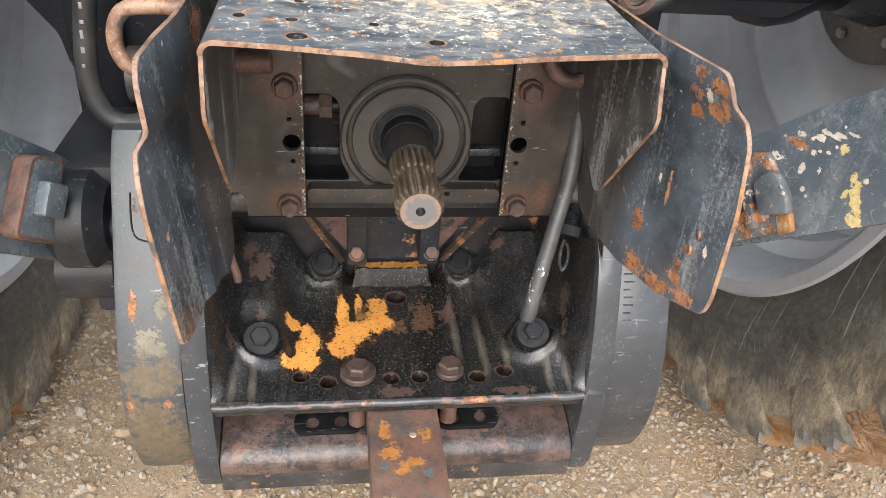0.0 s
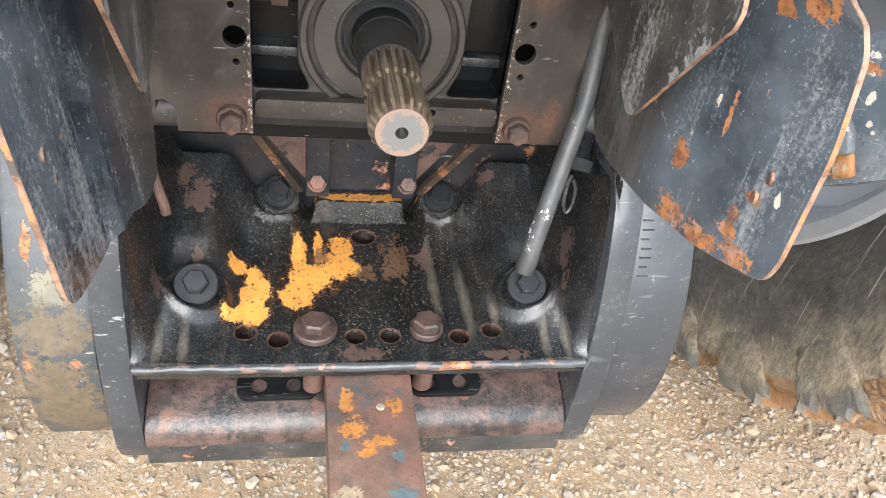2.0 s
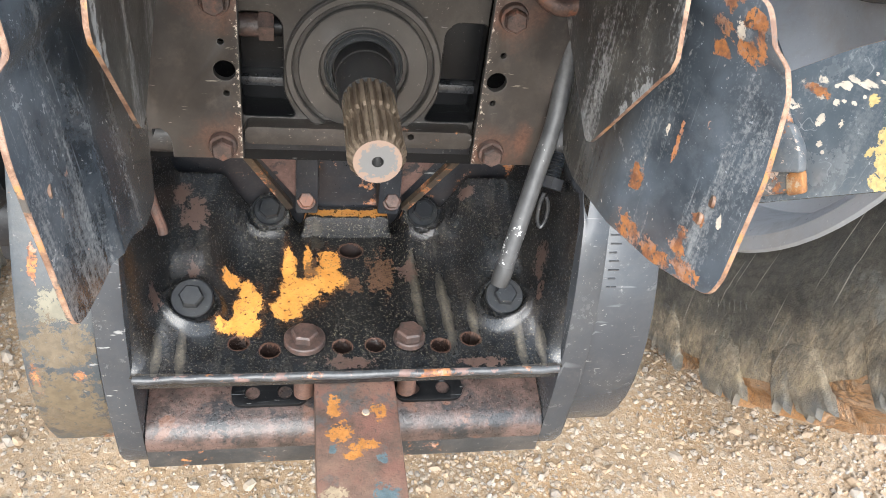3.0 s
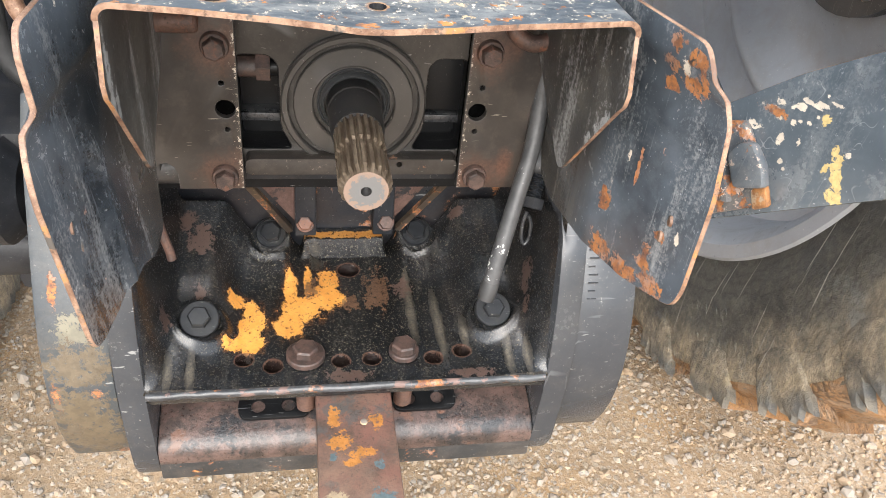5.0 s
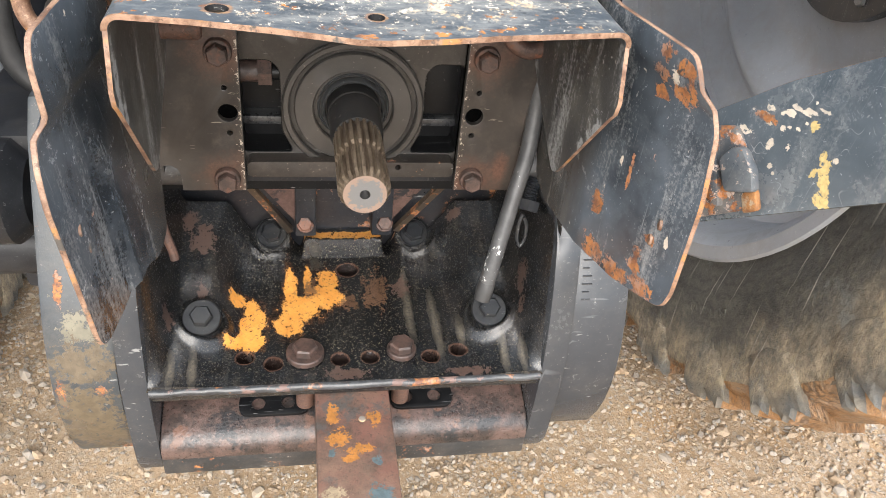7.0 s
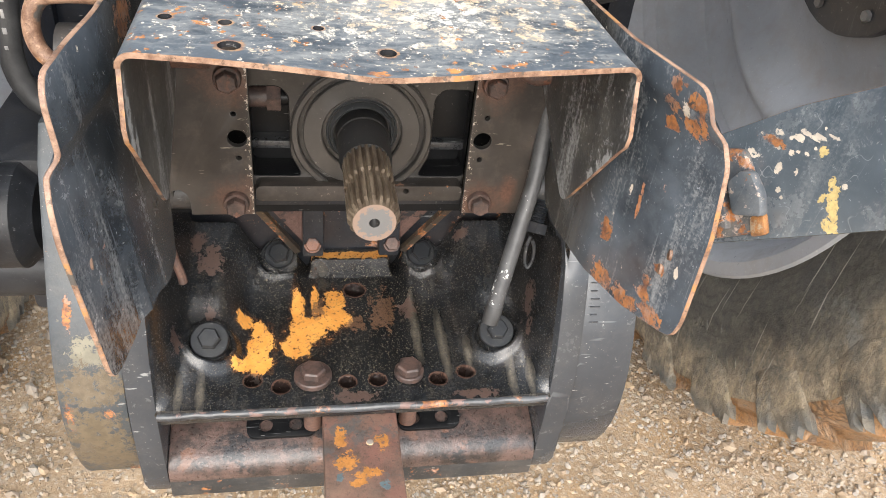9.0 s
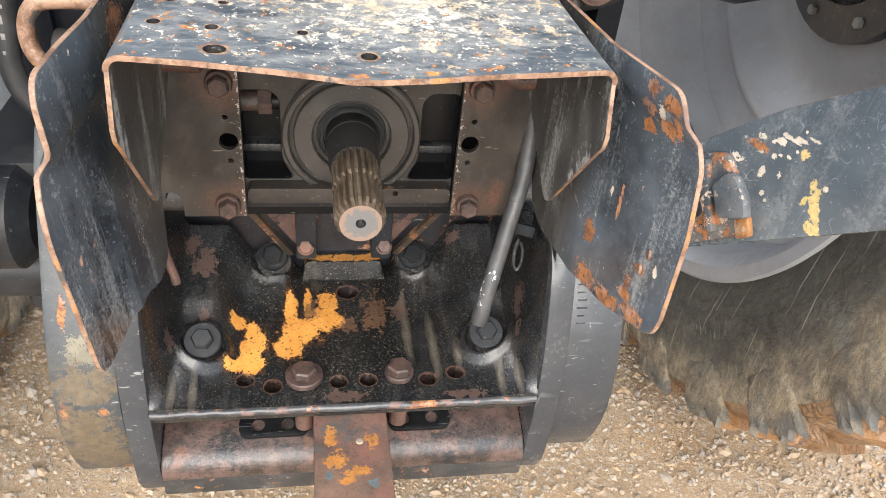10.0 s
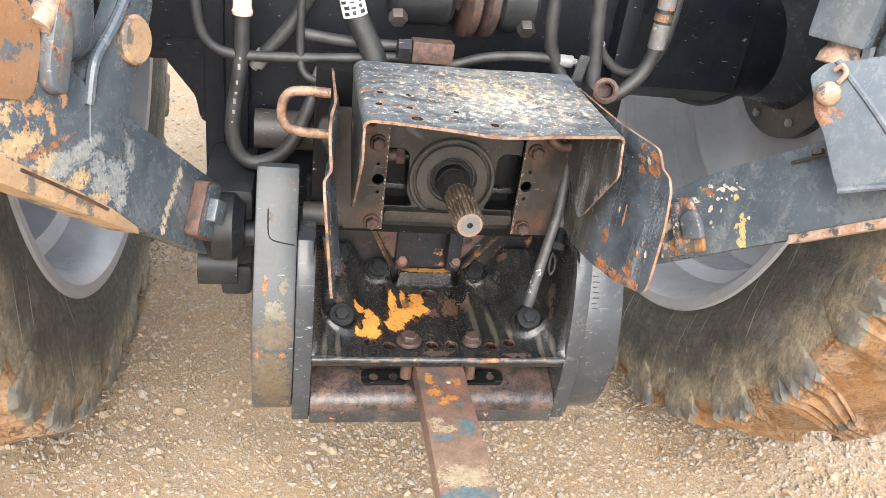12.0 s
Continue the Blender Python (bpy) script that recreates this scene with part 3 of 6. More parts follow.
    for hx, hy, r in FLOOR_HOLES:
        near = n.blob(hx, hy, 0.447, r, r, 1.0)
        rim = n.math("MULTIPLY", n.ramp(n.math("ADD", near, n.math("MULTIPLY", wobble, 0.2)), 1.35, 1.15), 0.7)
        colour = n.mix(rim, colour, (0.09, 0.045, 0.03))
        # inside the rusty rim, hole walls are painted near-black as the hole's shade
        colour = n.mix(n.ramp(near, 1.12, 1.03, 0.0, 0.97), colour, (0.012, 0.008, 0.007))
    dull = n.math("MAXIMUM", orange, n.math("MAXIMUM", runs, brown))
    rgh = n.math("ADD", n.math("ADD", 0.1, n.math("MULTIPLY", middle, 0.04)), n.math("ADD", n.math("MULTIPLY", grit, 0.22), n.math("MULTIPLY", dull, 0.35)))
    pitted = n.math("MULTIPLY", n.math("SUBTRACT", 1.0, n.math("MULTIPLY", middle, 0.8)), n.ramp(n.add("ShaderNodeSeparateXYZ", Vector=n.pos).outputs[1], 0.078, 0.086, 1.0, 0.8))
    height = n.math("ADD", n.math("MULTIPLY", n.math("ADD", n.math("MULTIPLY", grit, 0.6), n.math("MULTIPLY", n.noise(230, 4, 0.7, shift=(1, 2, 3)), 0.6)), pitted), n.math("ADD", n.math("MULTIPLY", orange, -0.25), n.math("MULTIPLY", mid, 0.1)))
    return n.done(colour, rgh, height, 0.75, 0.002, spec=0.55)


def hood_material():
    """Slate paint worn through to pale primer in the middle of the hood."""
    n = Nodes("worn_hood_paint")
    fine = n.noise(400, 3)
    colour = n.mix(n.ramp(n.noise(16, 5), 0.35, 0.65), (0.035, 0.045, 0.055), (0.075, 0.09, 0.105))
    wear = n.ramp(n.blob(0.02, -0.075, 0.789, 0.14, 0.11, 0.05), 0.0, 1.3, 0.15, -0.035)
    film = n.ramp(n.math("ADD", n.noise(55, 9, 0.78, (0.6, 1.3, 1), (3, 1, 0)), wear), 0.47, 0.68, 0.0, 0.85)
    colour = n.mix(film, colour, (0.24, 0.245, 0.235))
    flake = n.math("ADD", n.noise(105, 9, 0.78, (1.0, 0.9, 1)), wear)
    pale = n.math("MULTIPLY", n.ramp(flake, 0.595, 0.63), n.ramp(n.noise(230, 5, 0.7), 0.4, 0.5, 0.25, 1.0))
    tone = n.mix(n.ramp(n.noise(26, 4, shift=(5, 2, 0)), 0.4, 0.62), (0.5, 0.48, 0.42), (0.42, 0.32, 0.2))
    back = n.ramp(n.math("ADD", n.add("ShaderNodeSeparateXYZ", Vector=n.pos).outputs[1], n.math("MULTIPLY", n.noise(30, 5, 0.7, shift=(4, 4, 0)), 0.08)), -0.06, 0.0, 0.0, 0.8)
    tone = n.mix(back, tone, (0.42, 0.3, 0.15))
    colour = n.mix(pale, colour, tone)
    holes_dark = n.ramp(n.noise(140, 5, 0.7, shift=(1, 9, 0)), 0.38, 0.34)
    colour = n.mix(n.math("MULTIPLY", holes_dark, 0.7), colour, (0.03, 0.034, 0.04))
    near_edge = n.math("MAXIMUM", n.ramp(n.blob(-0.11, -0.1, 0.789, 0.07, 0.12, 0.05), 0.2, 1.3, 0.06, 0.0), n.ramp(n.add("ShaderNodeSeparateXYZ", Vector=n.pos).outputs[1], -0.145, -0.178, 0.0, 0.07))
    dots = n.ramp(n.math("ADD", n.noise(110, 5, 0.65, shift=(2, 3, 0)), near_edge), 0.655, 0.68)
    colour = n.mix(dots, colour, n.mix(n.ramp(n.noise(170, 4), 0.4, 0.6), (0.4, 0.17, 0.05), (0.16, 0.075, 0.045)))
    for hx, hy, r in HOOD_HOLES:
        ring = n.math("ADD", n.blob(hx, hy, 0.789, r, r, 1.0), n.math("MULTIPLY", n.math("SUBTRACT", n.noise(220, 4), 0.5), 1.2))
        colour = n.mix(n.ramp(ring, 1.3, 1.18, 0.0, 0.7), colour, n.mix(n.ramp(n.noise(180, 4), 0.4, 0.6), (0.4, 0.22, 0.09), (0.17, 0.08, 0.045)))
    specks = n.ramp(n.noise(210, 4, 0.65, shift=(8, 0, 0)), 0.62, 0.65)
    colour = n.mix(specks, colour, (0.55, 0.49, 0.4))
    rgh = n.math("ADD", n.math("MULTIPLY", n.math("MAXIMUM", pale, dots), 0.25), n.math("ADD", 0.34, n.math("MULTIPLY", fine, 0.12)))
    return n.done(colour, rgh, n.math("SUBTRACT", n.math("MULTIPLY", fine, 0.2), n.math("MULTIPLY", n.math("MAXIMUM", pale, dots), 0.5)), 0.4, 0.001)


def rubber_material():
    """Tyre rubber: charcoal by the rim, tan dust and drip marks lower down, scratches."""
    n = Nodes("dusty_tyre_rubber")
    fine, grain, soft = n.noise(260, 6, 0.75), n.noise(90, 7, 0.75), n.noise(11, 7, 0.7)
    out = n.math("ADD", n.blob(0, 0.525, 0.742, 1000.0, 1.0, 1.0), n.math("MULTIPLY", n.math("SUBTRACT", n.noise(9, 6, 0.7, (1, 1, 0.5)), 0.5), 0.16))
    colour = n.mix(n.ramp(soft, 0.35, 0.65), (0.036, 0.035, 0.032), (0.09, 0.086, 0.075))
    ripple = n.math("SINE", n.math("MULTIPLY", n.math("ADD", n.blob(0, 0.525, 0.742, 1000.0, 1.0, 1.0), n.math("MULTIPLY", n.noise(7, 5, 0.7), 0.09)), 420.0))
    colour = n.mix(n.math("MULTIPLY", n.ramp(ripple, 0.2, 0.9), n.ramp(out, 0.64, 0.56, 0.0, 0.5)), colour, (0.022, 0.022, 0.021))
    veil = n.math("MULTIPLY", n.ramp(n.noise(38, 9, 0.8), 0.46, 0.57), n.ramp(grain, 0.4, 0.56, 0.3, 1.0))
    colour = n.mix(n.math("MULTIPLY", veil, n.ramp(out, 0.53, 0.62, 0.25, 0.6)), colour, (0.185, 0.17, 0.135))
    low = n.math("MULTIPLY", n.ramp(out, 0.6, 0.66), n.ramp(n.noise(30, 8, 0.78, (0.8, 1.3, 0.8)), 0.38, 0.55, 0.25, 0.95))
    colour = n.mix(low, colour, n.mix(n.ramp(grain, 0.44, 0.56), (0.24, 0.195, 0.135), (0.39, 0.32, 0.225)))
    rub = n.ramp(n.noise(13, 8, 0.78, (1, 1, 1), (7, 3, 1)), 0.53, 0.58)
    colour = n.mix(n.math("MULTIPLY", rub, 0.5), colour, (0.055, 0.058, 0.058))
    crinkle = n.ramp(n.noise(60, 6, 0.75, (0.8, 1.6, 0.7), (3, 0, 1)), 0.44, 0.6)
    colour = n.mix(n.math("MULTIPLY", crinkle, 0.25), colour, (0.045, 0.044, 0.038))
    lichen = n.ramp(n.noise(17, 7, 0.75, shift=(0, 4, 2)), 0.57, 0.68)
    colour = n.mix(n.math("MULTIPLY", lichen, 0.5), colour, (0.2, 0.21, 0.2))
    drips = n.ramp(n.noise(70, 5, 0.7, (1.0, 1.0, 0.12)), 0.52, 0.62)
    colour = n.mix(n.math("MULTIPLY", drips, n.math("MULTIPLY", n.ramp(out, 0.61, 0.66), 0.6)), colour, (0.33, 0.27, 0.17))
    colour = scratched(n, colour, 0.75, (0.42, 0.4, 0.35), 11.0)
    worn = n.ramp(n.blob(0, 0.525, 0.742, 1000.0, 1.0, 1.0), 0.674, 0.694, 0.0, 0.8)
    colour = n.mix(worn, colour, n.mix(n.ramp(n.noise(24, 6, 0.7), 0.4, 0.6), (0.075, 0.083, 0.087), (0.15, 0.135, 0.11)))
    height = n.math("ADD", n.math("ADD", n.math("MULTIPLY", fine, 0.4), n.math("MULTIPLY", grain, 0.8)), n.math("MULTIPLY", crinkle, 0.3))
    return n.done(colour, n.ramp(fine, 0.3, 0.7, 0.5, 0.75), height, 0.75, 0.004)


def mud_material():
    n = Nodes("clay_on_tread")
    grit = n.noise(120, 6, 0.75)
    bent = n.add("ShaderNodeVectorMath", {"operation": "MULTIPLY_ADD"}, i0=n.add("ShaderNodeTexNoise", Vector=n.pos, Scale=60.0).outputs[1], i1=(0.012, 0.012, 0.012), i2=n.pos).outputs[0]
    cells = n.add("ShaderNodeTexVoronoi", Vector=bent, Scale=150.0)
    colour = n.mix(n.ramp(n.noise(11, 6, 0.7), 0.42, 0.58), (0.235, 0.112, 0.034), (0.3, 0.17, 0.08))
    cracked = n.ramp(n.noise(9, 5, 0.6, shift=(3, 1, 7)), 0.47, 0.54)
    colour = n.mix(n.math("MULTIPLY", n.ramp(cells.outputs["Distance"], 0.42, 0.7), n.math("MULTIPLY", cracked, 0.85)), colour, (0.07, 0.045, 0.028))
    colour = n.mix(n.ramp(n.noise(200, 6, 0.75), 0.5, 0.58, 0.0, 0.7), colour, (0.1, 0.058, 0.034))
    colour = n.mix(n.ramp(n.noise(20, 7, 0.75, shift=(5, 0, 0)), 0.52, 0.58, 0.0, 0.6), colour, (0.33, 0.23, 0.15))
    colour = n.mix(n.ramp(n.noise(15, 7, 0.75, shift=(9, 4, 0)), 0.61, 0.65), colour, (0.06, 0.062, 0.06))
    return n.done(colour, n.ramp(n.noise(9, 3), 0.4, 0.6, 0.3, 0.8), n.math("SUBTRACT", grit, n.math("MULTIPLY", n.math("MULTIPLY", cells.outputs["Distance"], cracked), 0.6)), 0.8, 0.005)


def ground_material():
    n = Nodes("sandy_gravel")
    grit = n.noise(160, 7, 0.75)
    colour = n.mix(n.ramp(n.noise(2.2, 6, 0.65), 0.38, 0.62), (0.291, 0.206, 0.128), (0.352, 0.259, 0.170))
    colour = n.mix(n.ramp(n.noise(6, 5, 0.6, shift=(3, 5, 0)), 0.5, 0.68), colour, (0.361, 0.237, 0.128))
    cells = n.add("ShaderNodeTexVoronoi", {"feature": "F1"}, Vector=n.pos, Scale=85.0, Randomness=1.0)
    stone = n.math("MULTIPLY", n.ramp(cells.outputs["Distance"], 0.5, 0.36), n.ramp(n.noise(9, 5), 0.42, 0.55))
    tone = n.add("ShaderNodeSeparateColor", i0=cells.outputs["Color"])
    colour = n.mix(n.math("MULTIPLY", stone, n.ramp(tone.outputs[0], 0.15, 0.7)), colour, n.mix(tone.outputs[1], (0.281, 0.235, 0.181), (0.497, 0.430, 0.343)))
    small = n.add("ShaderNodeTexVoronoi", Vector=n.pos, Scale=170.0, Randomness=1.0)
    hue = n.add("ShaderNodeSeparateColor", i0=small.outputs["Color"])
    colour = n.mix(n.math("MULTIPLY", n.ramp(small.outputs["Distance"], 0.55, 0.4), n.ramp(hue.outputs[0], 0.35, 0.8)), colour, n.mix(hue.outputs[1], (0.225, 0.177, 0.132), (0.469, 0.389, 0.298)))
    colour = n.mix(n.ramp(n.noise(210, 6, 0.8), 0.5, 0.62, 0.0, 0.7), colour, (0.206, 0.142, 0.088))
    colour = n.mix(n.ramp(n.noise(260, 6, 0.8, shift=(7, 1, 0)), 0.56, 0.64, 0.0, 0.75), colour, (0.562, 0.470, 0.355))
    height = n.math("ADD", n.math("MULTIPLY", stone, 0.25), n.math("MULTIPLY", grit, 0.8))
    return n.done(colour, 0.9, height, 0.8, 0.004, spec=0.25)


def pebble_material():
    n = Nodes("mixed_pebbles")
    island = n.add("ShaderNodeNewGeometry").outputs["Random Per Island"]
    r = n.add("ShaderNodeValToRGB")
    n.put(r.inputs[0], island)
    e = r.color_ramp.elements
    e[0].position, e[0].color = 0.0, (0.327, 0.293, 0.249, 1)
    e[1].position, e[1].color = 1.0, (0.295, 0.214, 0.144, 1)
    for p, c in ((0.07, (0.319, 0.274, 0.216, 1)), (0.25, (0.295, 0.221, 0.151, 1)), (0.4, (0.270, 0.257, 0.238, 1)), (0.58, (0.344, 0.246, 0.151, 1)), (0.75, (0.180, 0.162, 0.144, 1)), (0.88, (0.311, 0.289, 0.257, 1))):
        k = e.new(p)
        k.color = c
    fine = n.noise(260, 4)
    colour = n.mix(n.ramp(fine, 0.35, 0.7, 0.0, 0.4), r.outputs[0], (0.327, 0.238, 0.151))
    return n.done(colour, 0.8, fine, 0.3, 0.001, spec=0.3)


M["fork"] = worn_paint("rubbed_fork_paint", (0.05, 0.058, 0.066), (0.1, 0.11, 0.12), 0.62, 0.56, 0.4, (0.3, 0.26, 0.2), rough=0.4, scale=45, pale=(0.42, 0.33, 0.25), seed=33.0)
M["rust_orange"] = worn_paint("rust_orange_forging", (0.24, 0.115, 0.05), (0.36, 0.19, 0.09), 0.6, 0.6, 0.3, rough=0.6, scale=30, pale=(0.12, 0.14, 0.16), seed=31.0)
M["hood"], M["casting"], M["hose"], M["shaft"] = hood_material(), casting_material(), hose_material(), shaft_material()
M["rubber"], M["mud"], M["ground"], M["pebble"] = rubber_material(), mud_material(), ground_material(), pebble_material()


# ---- mesh helpers ----
def thing(name, at, label, category, group="", kind=""):
    ob = new(name)
    ob.empty_display_size = 0.05
    ob.location = at
    return tagged(ob, label, category, group, kind)


def part(name, bm, material, parent=None, label="", smooth=35):
    """One mesh object out of a bmesh in world metres, under a thing or a part."""
    bmesh.ops.recalc_face_normals(bm, faces=bm.faces)
    xs = [v.co for v in bm.verts]
    low = Vector([min(c[i] for c in xs) for i in range(3)])
    high = Vector([max(c[i] for c in xs) for i in range(3)])
    mid = (low + high) / 2
    bmesh.ops.translate(bm, verts=bm.verts, vec=-mid)
    for f in bm.faces:
        f.smooth = smooth > 0
    for e in bm.edges:
        if len(e.link_faces) == 2 and e.calc_face_angle(0) > radians(max(smooth, 1)):
            e.smooth = False
    me = bpy.data.meshes.new(name)
    bm.to_mesh(me)
    bm.free()
    for m in material if isinstance(material, (list, tuple)) else [material]:
        me.materials.append(m)
    ob = new(name, me)
    place(ob, mid, parent)
    return tagged(ob, label) if label else ob


def place(ob, at, parent):
    ob.location = at
    if parent:
        ob.parent = parent
        ob.matrix_parent_inverse = Matrix.Translation(-parent.location)


def bevel(bm, width, segments=2, angle=30):
    edges = [e for e in bm.edges if len(e.link_faces) == 2 and e.calc_face_angle(0) > radians(angle)]
    bmesh.ops.bevel(bm, geom=edges, offset=width, segments=segments, profile=0.6, affect="EDGES", clamp_overlap=True)
    return bm


def box(low, high, width=0.0, bm=None, turn=None):
    fresh = bmesh.new()
    bmesh.ops.create_cube(fresh, size=1)
    low, high = Vector(low), Vector(high)
    for v in fresh.verts:
        v.co = Vector([(low[i] + high[i]) / 2 + v.co[i] * (high[i] - low[i]) for i in range(3)])
    if width:
        bevel(fresh, width)
    if turn is not None:
        mid = (low + high) / 2
        bmesh.ops.transform(fresh, matrix=Matrix.Translation(mid) @ turn.to_4x4() @ Matrix.Translation(-mid), verts=fresh.verts)
    return merged(bm, fresh)


def merged(bm, fresh):
    if bm is None:
        return fresh
    me = bpy.data.meshes.new("scrap")
    fresh.to_mesh(me)
    fresh.free()
    bm.from_mesh(me)
    bpy.data.meshes.remove(me)
    return bm


def circle2(cx, cy, r, n=16):
    return [(cx + r * math.cos(2 * math.pi * i / n), cy + r * math.sin(2 * math.pi * i / n)) for i in range(n)]


def rounded2(pts, r, n=4):
    """A polygon with its corners rounded."""
    out = []
    for i, p in enumerate(pts):
        a, b, c = Vector(pts[i - 1]), Vector(p), Vector(pts[(i + 1) % len(pts)])
        k = min(r, (a - b).length * 0.45, (c - b).length * 0.45)
        s, e = b + (a - b).normalized() * k, b + (c - b).normalized() * k
        for j in range(n + 1):
            t = j / n
            out.append(tuple((1 - t) ** 2 * s + 2 * t * (1 - t) * b + t * t * e))
    return out


def sheet(outer, holes, depth, to_world, edge_slot=0, width=0.0):
    """A plate from a flat outline with holes; to_world(u, v, w) with w from 0 to depth. The rim takes edge_slot."""
    bm = bmesh.new()
    edges = []
    for loop in [outer, *holes]:
        vs = [bm.verts.new((u, v, 0)) for u, v in loop]
        edges += [bm.edges.new((vs[i], vs[(i + 1) % len(vs)])) for i in range(len(vs))]
    bmesh.ops.triangle_fill(bm, use_beauty=True, use_dissolve=True, edges=edges)
    ext = bmesh.ops.extrude_face_region(bm, geom=bm.faces[:])
    for v in ext["geom"]:
        if isinstance(v, bmesh.types.BMVert):
            v.co.z = depth
    bm.normal_update()
    for f in bm.faces:
        if abs(f.normal.z) < 0.5:
            f.material_index = edge_slot
    if width:
        rim = [e for e in bm.edges if len(e.link_faces) == 2 and e.calc_face_angle(0) > radians(50) and abs(e.verts[0].co.z - e.verts[1].co.z) < 1e-6]
        bmesh.ops.bevel(bm, geom=rim, offset=width, segments=2, profile=0.6, affect="EDGES", clamp_overlap=True, material=edge_slot)
    for v in bm.verts:
        v.co = Vector(to_world(*v.co))
    return bm


def frame_for(axis):
    z = Vector(axis).normalized()
    x = z.orthogonal().normalized()
    return x, z.cross(x), z


def lathe(profile, at, axis, n=40, bm=None, start=0.0, closed=False):
    """A turned body: profile rows are (along the axis, radius)."""
    fresh = bmesh.new()
    x, y, z = frame_for(axis)
    at = Vector(at)
    rings = []
    for s, r in profile:
        if r < 1e-6:
            rings.append([fresh.verts.new(at + z * s)])
        else:
            rings.append([fresh.verts.new(at + z * s + (x * math.cos(a) + y * math.sin(a)) * r) for a in (start + 2 * math.pi * i / n for i in range(n))])
    pairs = list(zip(rings, rings[1:]))
    if closed:
        pairs.append((rings[-1], rings[0]))
    for a, b in pairs:
        for i in range(n):
            j = (i + 1) % n
            if len(a) == 1 and len(b) == 1:
                continue
            if len(a) == 1:
                fresh.faces.new((a[0], b[j], b[i]))
            elif len(b) == 1:
                fresh.faces.new((a[i], a[j], b[0]))
            else:
                fresh.faces.new((a[i], a[j], b[j], b[i]))
    return merged(bm, fresh)


def spline(points, steps=8):
    p = [Vector(q) for q in points]
    p = [p[0] * 2 - p[1], *p, p[-1] * 2 - p[-2]]
    out = []
    for i in range(1, len(p) - 2):
        for j in range(steps):
            t = j / steps
            out.append(0.5 * (2 * p[i] + (p[i + 1] - p[i - 1]) * t + (2 * p[i - 1] - 5 * p[i] + 4 * p[i + 1] - p[i + 2]) * t * t + (3 * p[i] - p[i - 1] - 3 * p[i + 1] + p[i + 2]) * t ** 3))
    return [*out, p[-2]]


def tube(points, r, n=14, steps=8, bm=None):
    """A hose or rod swept along a smooth line, its ends capped."""
    fresh = bmesh.new()
    line = spline(points, steps)
    rings, x = [], None
    for i, c in enumerate(line):
        z = (line[min(i + 1, len(line) - 1)] - line[max(i - 1, 0)]).normalized()
        x = z.orthogonal().normalized() if x is None else (x - z * x.dot(z)).normalized()
        y = z.cross(x)
        rings.append([fresh.verts.new(c + (x * math.cos(a) + y * math.sin(a)) * r) for a in (2 * math.pi * k / n for k in range(n))])
    for a, b in zip(rings, rings[1:]):
        for k in range(n):
            fresh.faces.new((a[k], a[(k + 1) % n], b[(k + 1) % n], b[k]))
    fresh.faces.new(rings[0]), fresh.faces.new(rings[-1])
    return merged(bm, fresh)


def hex_head(at, axis, flats, height, start=0.3):
    r = flats / math.sqrt(3)
    bm = lathe([(0, 0), (0, r), (height * 0.82, r), (height, r * 0.86), (height, 0)], at, axis, 6, None, start)
    return bm


def bolt(name_label, at, axis, flats, height, washer, material, group="", start=0.3):
    """A hexagon bolt with a washer, set into its seat."""
    at, axis = Vector(at), Vector(axis).normalized()
    b = thing("bolt", at, name_label, "bolt", group)
    part("head", hex_head(at + axis * 0.0025, axis, flats, height, start), material, b, smooth=20)
    part("washer", lathe([(-0.002, 0), (-0.002, washer), (0.002, washer), (0.003, washer * 0.94), (0.003, 0)], at, axis, 28), material, b)
    part("shank", lathe([(-0.012, 0), (-0.012, flats * 0.3), (0.0, flats * 0.3), (0.0, 0)], at, axis, 12), material, b)
    return b


def smoothstep(a, b, x):
    t = min(max((x - a) / (b - a), 0.0), 1.0)
    return t * t * (3 - 2 * t)


def mirror(bm, side):
    if side < 0:
        for v in bm.verts:
            v.co.x = -v.co.x
    return bm


# ---- ground ----
def ground_height(x, y):
    near = max(0.0, 1.0 - math.hypot(x, y - 0.5) / 6.0)
    h = (noise.noise((x * 3.0, y * 3.0, 0.0)) * 0.010 + noise.noise((x * 11.0, y * 11.0, 4.0)) * 0.005 + noise.noise((x * 45.0, y * 45.0, 9.0)) * 0.0022) * near
    for side in (-1, 1):
        h -= 0.004 * math.exp(-((x - side * 0.7) / 0.17) ** 4) * near
    return h - 0.004


def build_ground():
    def steps(centre, half, fine):
        inner = list(np.arange(-half, half + 1e-6, fine))
        outer, d, s = [], half, fine
        while d < 900:
            s *= 1.35
            d += s
            outer.append(d)
        return [centre + v for v in [-o for o in reversed(outer)] + inner + outer]
    xs, ys = steps(0.0, 1.5, 0.02), steps(0.6, 1.7, 0.02)
    verts = [(x, y, ground_height(x, y)) for y in ys for x in xs]
    w = len(xs)
    faces = [(j * w + i, j * w + i + 1, (j + 1) * w + i + 1, (j + 1) * w + i) for j in range(len(ys) - 1) for i in range(w - 1)]
    me = bpy.data.meshes.new("ground")
    me.from_pydata(verts, [], faces)
    me.materials.append(M["ground"])
    for p in me.polygons:
        p.use_smooth = True
    tagged(new("ground", me), "sandy tan ground of packed clay and fine gravel", "ground", kind="structure")


